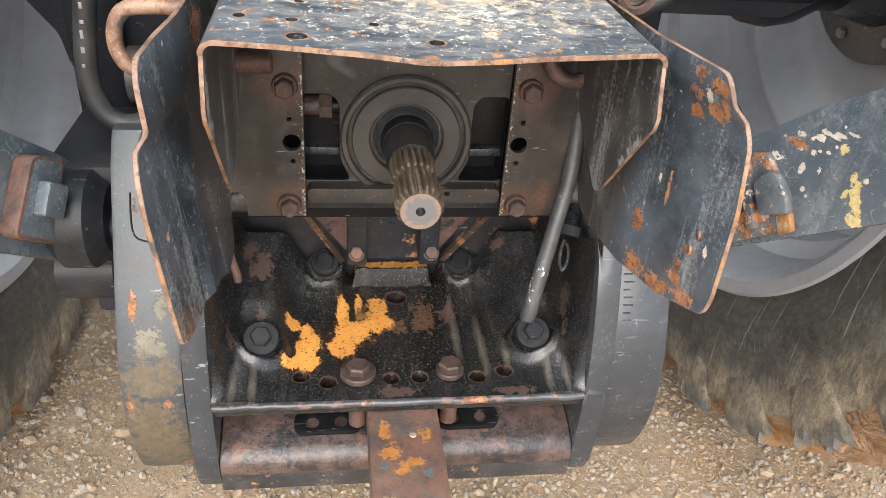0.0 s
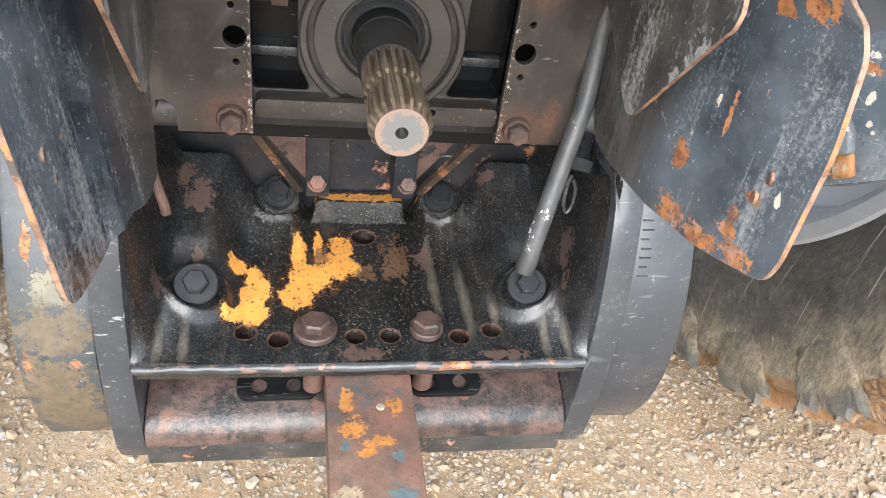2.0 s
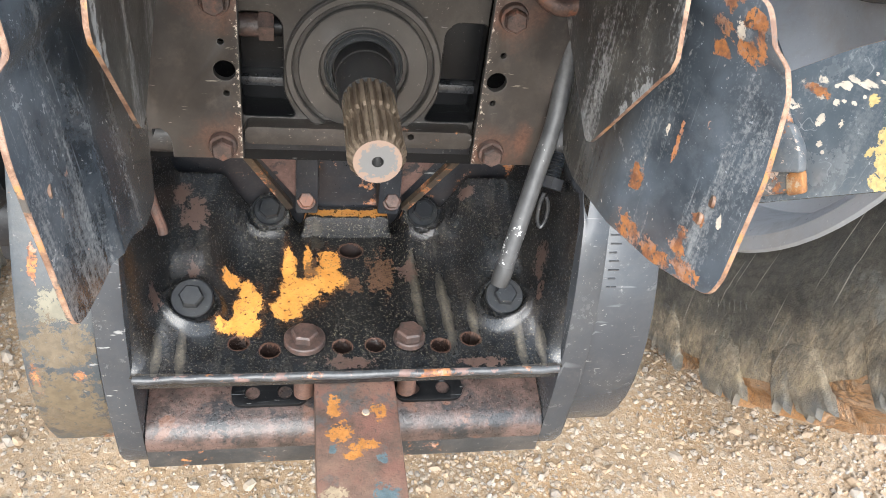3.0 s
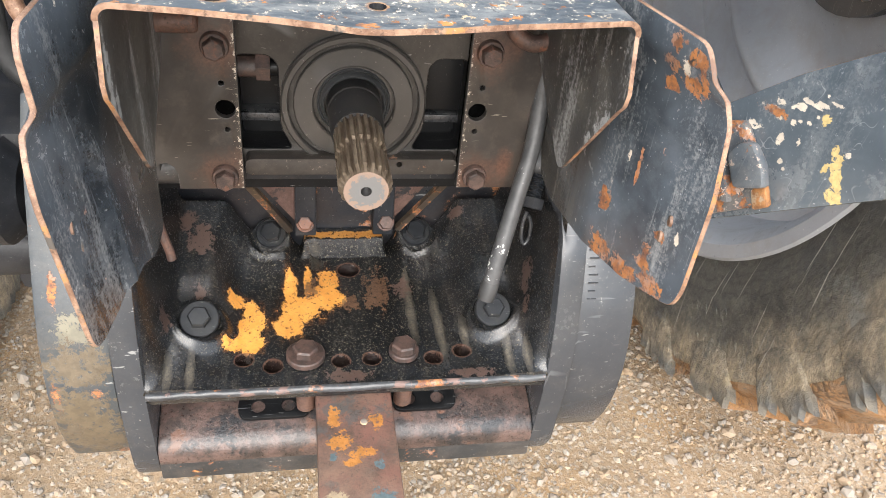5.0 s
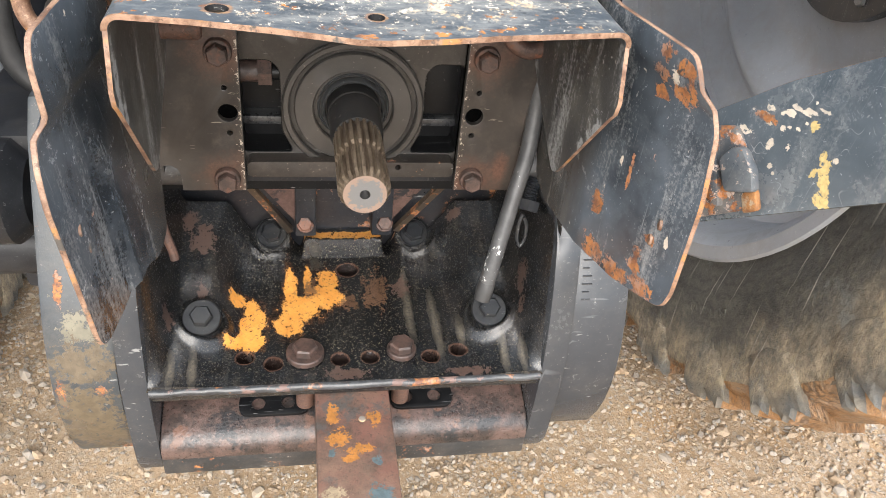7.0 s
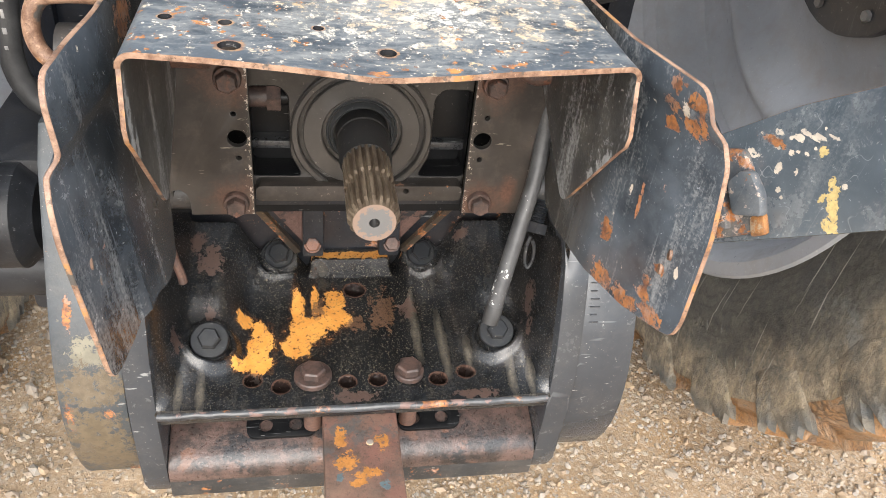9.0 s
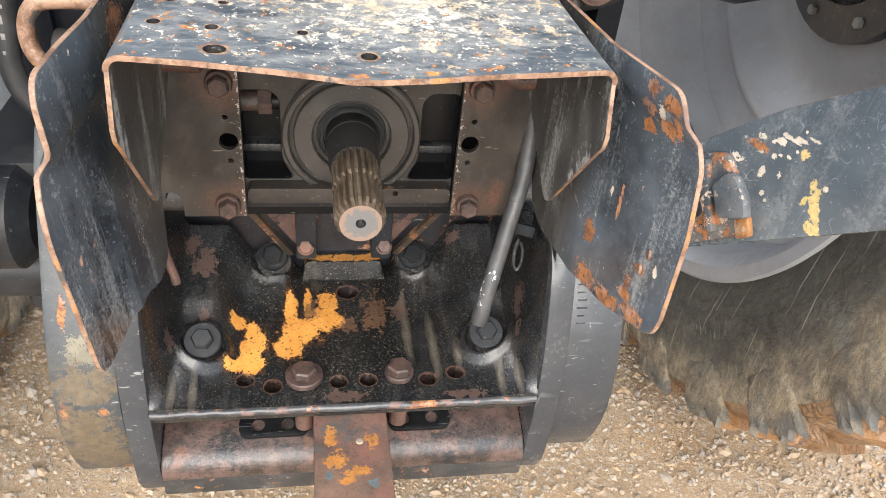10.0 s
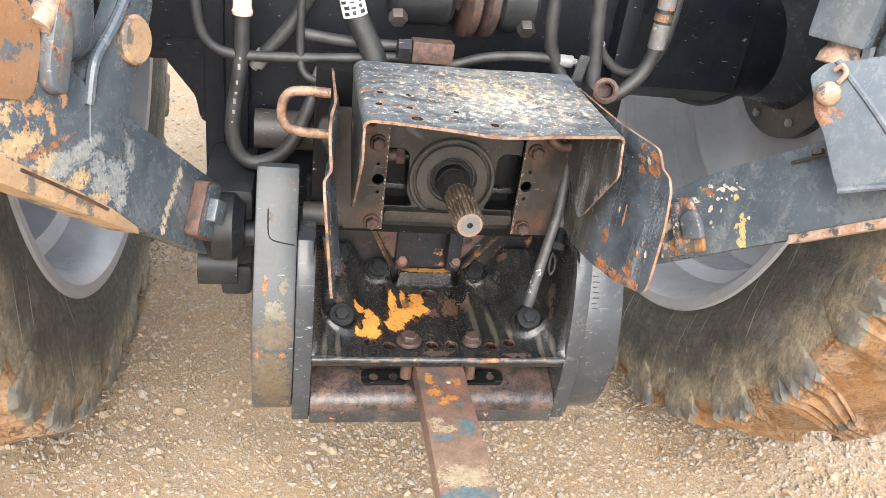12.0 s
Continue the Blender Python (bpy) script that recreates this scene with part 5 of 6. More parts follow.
def hood_blank():
    arc = HALF + BEND * math.pi / 2
    flank = [(arc + 0.0, -0.166), (arc + 0.028, -0.174), (arc + 0.036, -0.172), (arc + 0.042, -0.166), (arc + 0.108, -0.1095), (arc + 0.113, -0.1045), (arc + 0.1155, -0.099), (arc + 0.1145, -0.0935), (arc + 0.07, -0.02), (arc, 0.012)]
    top = [(-0.1215, -0.169), (-0.09, -0.172), (-0.05, -0.178), (-0.012, -0.184), (0.03, -0.181), (0.09, -0.173), (0.1215, -0.169)]
    holes = [circle2(*c, 14) for c in HOOD_HOLES]
    bends = [HALF + BEND * math.pi / 2 * k / 6 for k in range(6)]
    roof = top + [(arc, -0.166), (arc, 0.012), (0.1215, 0.02), (-0.1215, 0.012), (-arc, 0.012), (-arc, -0.166)]
    part("top", bent_sheet(roof, holes, 0.003, [c * g for g in (-1, 1) for c in bends] + [-0.09, -0.06, -0.03, 0.0, 0.03, 0.06, 0.09], [-0.15, -0.12, -0.09, -0.05], hood_shape, 1), [M["hood"], M["edge"], M["dark"]], hood, "slate top worn to pale primer", 50)
    for g in (-1, 1):
        part("flank", bent_sheet([(u * g, v) for u, v in flank], [], 0.0024, [], [-0.14, -0.1, -0.06], hood_shape, 1), [M["flank"], M["edge"]], hood, "dusty streaked flank", 50)


hood_blank()


def wing(side):
    """Flared side guard beside the hood: fold lines along its length, a joggle near the top."""
    g = thing("side_guard", (side * 0.16, -0.1, 0.62), "bent slate-painted side guard plate, paint chipped and edges rusty", "guard", "side guards")

    def plan(y):
        if y > -0.105:
            return 0.146 + 0.008 * (0.02 - y) / 0.125
        return 0.154 + 0.026 * (-0.105 - y) / 0.095

    top = 0.7795
    drop = 0.0 if side > 0 else 0.022
    out = [(0.02, top), (-0.03, top), (-0.10, top + 0.001), (-0.172, top - 0.001), (-0.18, top - 0.012), (-0.183, 0.762 - drop), (-0.188, 0.752 - drop), (-0.194, 0.742 - drop), (-0.2, 0.70), (-0.2, 0.635 - drop), (-0.196, 0.622 - drop * 0.7), (-0.186, 0.6185 - drop * 0.7)]
    out += [(-0.15, 0.609), (-0.117, 0.607), (-0.042, 0.6), (-0.015, 0.606), (0.0, 0.64), (0.02, 0.66)] if side > 0 else [(-0.1435, 0.601), (-0.134, 0.603), (-0.115, 0.6), (-0.085, 0.585), (-0.05, 0.583), (-0.035, 0.606), (-0.018, 0.632), (0.02, 0.65)]
    bm = bmesh.new()
    vs = [bm.verts.new((u, v, 0)) for u, v in rounded2(out, 0.007, 3)]
    bm.faces.new(vs)
    for cut in (-0.105, -0.15, -0.06, -0.02) if side > 0 else (-0.18, -0.16, -0.1435, -0.134, -0.12, -0.105, -0.06, -0.02):
        bmesh.ops.bisect_plane(bm, geom=bm.verts[:] + bm.edges[:] + bm.faces[:], plane_co=(cut, 0, 0), plane_no=(1, 0, 0))
    for cut in (0.766 - drop, 0.758 - drop, 0.748 - drop, 0.715, 0.7, 0.69, 0.66):
        bmesh.ops.bisect_plane(bm, geom=bm.verts[:] + bm.edges[:] + bm.faces[:], plane_co=(0, cut, 0), plane_no=(0, 1, 0))
    ext = bmesh.ops.extrude_face_region(bm, geom=bm.faces[:])
    for v in ext["geom"]:
        if isinstance(v, bmesh.types.BMVert):
            v.co.z = 0.003
    bm.normal_update()
    for f in bm.faces:
        f.material_index = 1 if abs(f.normal.z) < 0.5 else 0
    rim = [e for e in bm.edges if len(e.link_faces) == 2 and e.calc_face_angle(0) > radians(50) and abs(e.verts[0].co.z - e.verts[1].co.z) < 1e-6]
    bmesh.ops.bevel(bm, geom=rim, offset=0.0004, segments=1, profile=0.6, affect="EDGES", clamp_overlap=True, material=1)
    for v in bm.verts:
        y, z, w = v.co
        x = plan(y) + w - 0.007 * smoothstep(0.752 - drop, 0.764 - drop, z)
        if side < 0:
            fold = 0.006 * min(max((-0.134 - y) / 0.0095, 0.0), 1.0)
            x = 0.1395 + fold + (0.006 * smoothstep(-0.09, -0.15, y) - fold) * smoothstep(0.69, 0.73, z) + 0.004 * smoothstep(-0.1435, -0.2, y) + 0.11 * (z - 0.603) + w - 0.007 * smoothstep(0.752 - drop, 0.764 - drop, z)
        v.co = (side * x, y, z)
    part("plate", bm, [M["slate"], M["edge"]], g)
    for y, z in ((-0.172, 0.658), (-0.176, 0.672)):
        part("rivet_mark", lathe([(-0.001, 0), (-0.001, 0.004), (0.0006, 0.0035), (0.001, 0)], ((plan(y) - 0.0002 if side > 0 else -0.1485 - 0.11 * (z - 0.603)), y, z), (-side, 0.25, 0), 14), M["edge"], g)
    return g


wing(-1)
wing(1)
handle = thing("grab_handle", (-0.19, -0.03, 0.74), "bent rusty rod handle welded to the side guard", "handle")
part("rod", tube([(-0.156, -0.03, 0.765), (-0.185, -0.03, 0.7655), (-0.2, -0.03, 0.762), (-0.207, -0.031, 0.75), (-0.207, -0.032, 0.735), (-0.2, -0.033, 0.724), (-0.185, -0.034, 0.72), (-0.156, -0.034, 0.719)], 0.0055, 14, 5), M["edge"], handle)

# ---- hose beside the carrier ----
inner_hose = thing("rubber_hose", (0.11, -0.055, 0.52), "dull grey rubber hose with white flecks beside the shaft", "hose")
part("tube", tube([(0.107, -0.057, 0.517), (0.113, -0.05, 0.545), (0.127, -0.03, 0.595), (0.138, -0.013, 0.63), (0.142, 0.0, 0.67), (0.143, 0.01, 0.75)], 0.0066, 18, 8), flecked_hose_material(), inner_hose)
part("end_sleeve", lathe([(-0.004, 0.0), (-0.004, 0.0068), (0.004, 0.0074), (0.012, 0.0072), (0.014, 0.0066)], (0.107, -0.057, 0.517), (0.006, 0.007, 0.028), 18), M["hose"], inner_hose, "dark hose end")


# ---- wheels ----
def wheel(side):
    w = thing("tractor_wheel", (side * 0.69, 0.525, 0.0), "large tractor wheel, dusty lugged tyre on a grey steel rim", "wheel", "rear wheels")
    c = Vector((side * 0.69, 0.525, 0.742))
    ax = (side, 0, 0)
    half_section = [(-0.158, 0.497), (-0.168, 0.51), (-0.178, 0.55), (-0.1795, 0.562), (-0.1815, 0.565), (-0.181, 0.6), (-0.1815, 0.64), (-0.181, 0.665), (-0.177, 0.68), (-0.165, 0.69), (-0.135, 0.7), (-0.09, 0.71)]
    tyre = part("tyre", lathe(half_section + [(0, 0.716)] + [(-u, r) for u, r in reversed(half_section)], c, ax, 120, closed=True), M["rubber"], w)
    clay = lathe([(-0.1795, 0.674), (-0.176, 0.684), (-0.16, 0.694), (-0.13, 0.706), (-0.09, 0.718), (0, 0.727), (0.09, 0.718), (0.13, 0.706), (0.16, 0.694), (0.172, 0.68)], c, ax, 240)
    for v in clay.verts:
        d = v.co - c
        v.co += Vector((0, d.y, d.z)).normalized() * (0.006 * noise.noise(v.co * 14) + 0.003 * noise.noise(v.co * 60))
    part("tread_mud", clay, M["mud"], w, "orange clay caked between the lugs")
    part("rim", lathe([(-0.17, 0.494), (-0.173, 0.512), (-0.168, 0.517), (-0.162, 0.512), (-0.16, 0.496), (-0.15, 0.485), (-0.12, 0.478), (-0.07, 0.47), (-0.055, 0.445), (0.05, 0.44), (0.06, 0.47), (0.12, 0.478), (0.16, 0.496), (0.168, 0.517), (0.173, 0.512), (0.17, 0.494), (0.165, 0.49), (0.12, 0.472), (0.066, 0.465), (0.055, 0.433), (-0.06, 0.438), (-0.075, 0.463), (-0.12, 0.471), (-0.152, 0.479)], c, ax, 96, closed=True), M["rim"], w, "grey painted steel rim")
    part("disc", lathe([(0.04, 0.436), (0.05, 0.41), (0.053, 0.4), (0.053, 0.366), (0.051, 0.36), (0.047, 0.354), (0.0445, 0.347), (0.0455, 0.34), (0.051, 0.331), (0.063, 0.317), (0.078, 0.298), (0.089, 0.275), (0.093, 0.25), (0.089, 0.22), (0.082, 0.2), (0.08, 0.0), (0.092, 0.0), (0.097, 0.2), (0.112, 0.26), (0.097, 0.3), (0.074, 0.33), (0.072, 0.38), (0.067, 0.4), (0.05, 0.436)], c, ax, 96), M["rim"], w, "dished grey wheel disc")
    hub = part("hub", lathe([(0.082, 0.0), (0.082, 0.175), (0.06, 0.175), (0.055, 0.12), (-0.02, 0.1), (-0.11, 0.095), (-0.11, 0.0)], c, ax, 40), M["grey"], w, "dark grey wheel hub")
    for k in range(8):
        a = 2 * math.pi * (k + 0.3) / 8
        part("hub_nut", hex_head(c + Vector((side * 0.06, 0.148 * math.cos(a), 0.148 * math.sin(a))), (-side, 0, 0), 0.016, 0.009), M["zinc"], hub)
    for half in (-1, 1):
        for k in range(26):
            ob = new("lug", lug_mesh((k * 2 + (half > 0)) % 3))
            a = 2 * math.pi * (k + (0.5 if half > 0 else 0.0) + 0.57) / 26
            ob.matrix_world = Matrix.Translation(c) @ Euler((a, 0, 0)).to_matrix().to_4x4() @ (Matrix.Identity(4) if half < 0 else Euler((0, 0, math.pi)).to_matrix().to_4x4())
            m = ob.matrix_world.copy()
            ob.parent = tyre
            ob.matrix_parent_inverse = Matrix.Translation(-tyre.location)
            ob.matrix_basis = m
    if side > 0:
        rng = random.Random(3)
        for r, a0, a1, count in ((0.628, -42, -29.5, 7), (0.583, -39.5, -29.5, 8)):
            for k in range(count):
                a = radians(a0 + (a1 - a0) * (k + 0.5) / count)
                size = (a1 - a0) / count * 0.0105 * rng.uniform(0.5, 0.75)
                at = c + Vector((-0.1812, r * math.sin(a), -r * math.cos(a)))
                part("raised_mark", box(at - Vector((0.0009, size * 0.22, 0.004 + 0.003 * (k % 3) / 2)), at + Vector((0.0009, size * 0.22, 0.0065)), 0.0007, turn=Euler((a, 0, 0)).to_matrix()), M["rubber"], tyre)
    return w


def lug_mesh(kind):
    """One tyre lug, more or less worn: from the shoulder, flush with the side wall, slanting to the middle of the tread."""
    name = "lug_" + "abc"[kind]
    if name in bpy.data.meshes:
        return bpy.data.meshes[name]
    rng = random.Random(40 + kind)
    bm = bmesh.new()
    rings, cols = [], 15
    torn = [rng.uniform(-0.013, 0.008) for _ in range(cols)]
    split = rng.choice((5, 6, 8, 9))
    torn[split] -= 0.013
    torn[split + 1] -= 0.009
    for u, inner, outer, slant, half in ((-0.1845, 0.64, 0.69, 0.0, 0.045), (-0.1835, 0.63, 0.7, 0.0, 0.05), (-0.181, 0.625, 0.706, 0.0, 0.054), (-0.172, 0.65, 0.71, 0.001, 0.053), (-0.14, 0.67, 0.72, 0.014, 0.048), (-0.1, 0.69, 0.731, 0.042, 0.038), (-0.05, 0.7, 0.74, 0.085, 0.03), (0.006, 0.705, 0.746, 0.115, 0.028), (0.012, 0.705, 0.74, 0.12, 0.026)):
        ragged = 1.0 if u < -0.15 else 0.35
        row = []
        for r, k in [(inner + 0.01, -0.85), (inner * 0.4 + outer * 0.6, -0.98)] + [(outer + torn[i] * ragged, -1.0 + 2.0 * i / (cols - 1)) for i in range(cols)] + [(inner * 0.4 + outer * 0.6, 0.98), (inner + 0.01, 0.85), (inner, 0.0)]:
            a = (slant + k * half) / 0.7 + rng.uniform(-0.002, 0.002)
            rr = r + rng.uniform(-0.0015, 0.0015)
            row.append(bm.verts.new((u + rng.uniform(-0.0005, 0.0005), rr * math.sin(a), -rr * math.cos(a))))
        rings.append(row)
    many = len(rings[0])
    for step, (a, b) in enumerate(zip(rings, rings[1:])):
        for i in range(many):
            bm.faces.new((a[i], a[(i + 1) % many], b[(i + 1) % many], b[i])).material_index = 1 if step > 2 else 0
    bm.faces.new(rings[0]), bm.faces.new(rings[-1])
    bmesh.ops.recalc_face_normals(bm, faces=bm.faces)
    for f in bm.faces:
        f.smooth = True
    for e in bm.edges:
        e.smooth = e.calc_face_angle(0) < radians(45)
    me = bpy.data.meshes.new(name)
    bm.to_mesh(me)
    bm.free()
    me.materials.append(M["rubber"])
    me.materials.append(M["mud"])
    return me


wheel(-1)
wheel(1)


# ---- axle and gearbox mass ----
axle = thing("rear_axle", (0, 0.5, 0.66), "black cast rear axle housing between the wheels", "axle")
for side in (-1, 1):
    out = [(0.36, 0.69), (0.42, 0.655), (0.6, 0.655), (0.66, 0.7), (0.66, 0.86), (0.36, 0.86)]
    part("trumpet", mirror(sheet(out, [], 0.36, lambda u, v, w: (0.2 + w, u, v), 0, 0.012), side), M["navy_black"], axle)
    part("end_bell", lathe([(0.0, 0.0), (0.0, 0.12), (0.03, 0.125), (0.06, 0.12), (0.1, 0.1), (0.14, 0.1), (0.14, 0.0)], (side * 0.54, 0.525, 0.742), (side, 0, 0), 40), M["navy_black"], axle)
gearbox = thing("gearbox", (0, 0.6, 0.5), "dark dirty gearbox and rear frame above the axle", "gearbox")
# plain boxes added for the mostly unseen tractor mass; they also block sky light
part("body", box((-0.29, 0.18, 0.47), (0.25, 1.1, 0.98), 0.02), M["navy_black"], gearbox)
part("upper_body", box((-0.3, 0.2, 0.83), (0.3, 0.9, 1.2), 0.02), M["navy_black"], gearbox)
part("corner_plate", sheet(rounded2([(-0.372, 0.74), (-0.367, 0.712), (-0.343, 0.681), (-0.33, 0.664), (-0.324, 0.63), (-0.3, 0.62), (-0.3, 0.74)], 0.008), [], 0.012, lambda u, v, w: (u, 0.225 + w, v)), M["navy_black"], gearbox)
part("frame_bar", box((-0.315, 0.2, 0.44), (-0.285, 0.26, 1.2), 0.003), M["navy_black"], gearbox)
part("frame_bar", box((-0.275, 0.17, 0.44), (-0.255, 0.24, 1.2), 0.003), M["navy_black"], gearbox)
part("frame_bar", box((0.235, 0.15, 0.45), (0.26, 0.2, 1.2), 0.003), M["navy_black"], gearbox)


# ---- lower links ----
def lower_link(side):
    g = thing("lower_link", (side * 0.33, -0.05, 0.55), "raised lower link arm, scuffed slate paint with pale chips", "link arm", "lower links")
    a, b = Vector((0.296, -0.0, 0.552)), Vector((0.45, -0.32, 0.815))
    run = (b - a).normalized()
    up = (Vector((0.30, 0.016, 0.645)) - a)
    up = (up - run * up.dot(run)).normalized()
    out_n = run.cross(up).normalized()
    if out_n.x < 0:
        out_n = -out_n
    L = (b - a).length

    def put(u, v, w):
        p = a + run * u + up * v + out_n * w
        return (side * p.x, p.y, p.z)

    if side > 0:
        outline = rounded2([(-0.03, -0.004), (L, -0.003), (L, 0.098), (0.13, 0.097), (-0.0, 0.083), (-0.03, 0.07)], 0.012)
    else:
        outline = rounded2([(-0.03, -0.008), (L, -0.008), (L, 0.112), (0.34, 0.116), (0.3, 0.104), (0.27, 0.1), (0.19, 0.093), (-0.0, 0.08), (-0.03, 0.07)], 0.012)
    bar = sheet(outline, [], 0.03, put, 0, 0.003)
    bar.normal_update()
    down = Vector((-side * up.x, -up.y, -up.z))
    for f in bar.faces:
        if f.normal.dot(down) > 0.3:
            f.material_index = 1
    part("bar", bar, [M["arm"], M["edge"]], g)
    if side < 0:
        edge_strip = sheet([(0.145, -0.013), (L, -0.011), (L, 0.014), (0.38, 0.012), (0.34, 0.0085), (0.28, 0.0075), (0.2, 0.002), (0.15, -0.007)], [], 0.036, lambda u, v, w: put(u, v, w - 0.002), 0, 0.001)
        part("flange", edge_strip, M["clay"], g, "lower edge caked with clay")
        # thin dark rod laid on the flange to draw the shade of a groove
        part("groove", tube([put(0.205, -0.001, -0.002), put(0.26, 0.002, -0.002), put(0.328, 0.004, -0.002)], 0.0018, 6, 6), M["rust"], g, "narrow groove, its shade drawn as a thin rust-brown rod")
    else:
        part("flange", sheet([(0.2, -0.006), (L, -0.006), (L, 0.004), (0.205, 0.004)], [], 0.036, lambda u, v, w: put(u, v - 0.002, w - 0.004), 0, 0.001), M["rust_pale"], g, "lower edge with bare rust")
    if side < 0:
        block = sheet(rounded2([(0.012, 0.004), (0.058, 0.004), (0.055, 0.07), (0.02, 0.074)], 0.008), [], 0.018, lambda u, v, w: put(u, v, -w), 1, 0.003)
        boss = part("boss", block, [M["arm"], M["rust"]], g, "raised boss with chipped paint")
        part("boss_cap", sheet(rounded2([(0.024, 0.024), (0.046, 0.024), (0.046, 0.052), (0.024, 0.052)], 0.003), [], 0.012, lambda u, v, w: put(u, v, -0.018 - w), 0, 0.003), M["arm"], boss)
    else:
        boss = part("boss", sheet(rounded2([(0.018, 0.0), (0.086, 0.003), (0.088, 0.03), (0.08, 0.072), (0.056, 0.076), (0.028, 0.06)], 0.006), [circle2(0.037, 0.03, 0.0075)], 0.009, lambda u, v, w: put(u, v, -w), 0, 0.003), M["boss"], g, "chipped rusty boss")
        part("boss_rib", sheet(rounded2([(0.05, 0.01), (0.058, 0.008), (0.064, 0.07), (0.054, 0.07)], 0.003), [], 0.009, lambda u, v, w: put(u, v, -0.007 - w), 0, 0.003), M["boss"], boss)
        part("boss_cap", sheet(rounded2([(0.067, 0.02), (0.094, 0.016), (0.096, 0.034), (0.09, 0.053), (0.08, 0.055), (0.066, 0.047)], 0.004), [], 0.011, lambda u, v, w: put(u, v, -0.007 - w), 0, 0.004), M["cap"], boss, "slate cap with rubbed corners")
        part("wedge", sheet(rounded2([(0.076, 0.0), (0.09, 0.001), (0.091, 0.018), (0.084, 0.02), (0.077, 0.015)], 0.003), [], 0.007, lambda u, v, w: put(u, v, -0.003 - w), 0, 0.002), M["wedge"], g, "orange rusty wedge")
    ball = thing("link_ball_mount", (side * 0.28, 0.06, 0.5), "rusty ball-end mount of the lower link", "mount", "link mounts")
    part("ball", lathe([(-0.025, 0), (-0.025, 0.03), (-0.012, 0.043), (0.012, 0.043), (0.025, 0.03), (0.025, 0)], (side * 0.275, 0.03, 0.565), (1, 0, 0), 28), M["dark"], ball)
    part("pin", lathe([(-0.05, 0), (-0.05, 0.016), (0.05, 0.016), (0.05, 0)], (side * 0.262, 0.03, 0.555), (1, 0, 0), 20), M["dark"], ball)
    part("yoke", box((side * 0.27 - 0.035, 0.04, 0.5), (side * 0.27 + 0.03, 0.2, 0.61), 0.012), M["dark"], ball)
    part("lower_lug", lathe([(-0.025, 0), (-0.025, 0.03), (0.025, 0.03), (0.025, 0)], (side * 0.285, 0.06, 0.495), (1, 0, 0), 24), M["dark"], ball)
    part("rubber_stop", box((side * 0.262 - 0.02, 0.04, 0.455), (side * 0.262 + 0.02, 0.09, 0.5), 0.008), M["dark"], ball)
    return put


on_left_arm = lower_link(-1)
lower_link(1)


def welded_link(g):
    """The lift link whose side plate is welded flush onto the arm, with a forged ear beside it."""
    put = on_left_arm
    plate = [(0.19, 0.05), (0.204, 0.087), (0.209, 0.124), (0.202, 0.16), (0.205, 0.215), (0.252, 0.222), (0.257, 0.17), (0.272, 0.122), (0.263, 0.086), (0.25, 0.05)]
    part("side_plate", sheet(rounded2(plate, 0.008, 3), [], 0.02, lambda u, v, w: put(u, v, w - 0.0016), 0, 0.0014), M["arm"], g)
    part("weld_bead", tube([put(0.249, 0.215, -0.002), put(0.252, 0.186, -0.003), put(0.261, 0.153, -0.003), put(0.272, 0.12, -0.003), put(0.264, 0.083, -0.001)], 0.0055, 10, 6), M["arm"], g, "rubbed weld ridge")
    foot = Vector(put(0.287, 0.112, 0.016))
    part("barrel", lathe([(0.0, 0.0), (0.004, 0.014), (0.014, 0.023), (0.03, 0.027), (0.4, 0.027), (0.4, 0.0)], foot, (0.04, 0.02, 1), 28), M["arm"], g, "round-ended grey barrel")
    part("barrel_nipple", lathe([(-0.003, 0.0), (-0.003, 0.0026), (0.0015, 0.0026), (0.0015, 0.0)], foot + Vector((0.012, -0.0235, 0.034)), (0.5, -0.87, 0), 12), M["cream"], g)
    part("pin_head", lathe([(0, 0), (0, 0.0235), (0.006, 0.024), (0.009, 0.021), (0.009, 0)], put(0.2255, 0.163, -0.001), Vector(put(0, 0, -1)) - Vector(put(0, 0, 0)), 28), M["clay"], g, "round clay-stained pin head")
    ear = [(0.332, 0.06), (0.334, 0.1), (0.348, 0.126), (0.39, 0.145), (0.45, 0.14), (0.45, 0.05), (0.38, 0.045)]
    part("ear", sheet(rounded2(ear, 0.012, 3), [], 0.024, lambda u, v, w: put(u, v, w - 0.0025), 0, 0.002), M["rust_orange"], g, "rust-orange forged ear")
    part("fork", sheet(rounded2([(0.305, 0.075), (0.312, 0.115), (0.32, 0.14), (0.318, 0.2), (0.338, 0.2), (0.342, 0.14), (0.336, 0.09), (0.325, 0.072)], 0.008, 3), [], 0.02, lambda u, v, w: put(u, v, w - 0.013), 0, 0.006), M["fork"], g, "chipped forged fork")
    part("hook", tube([put(0.345, 0.118, 0.0), put(0.336, 0.15, 0.0), put(0.342, 0.178, 0.0), (put(0.365, 0.19, 0.0)), put(0.39, 0.185, 0.0)], 0.011, 12, 6), M["rust_pale"], g, "bare rusty hook")


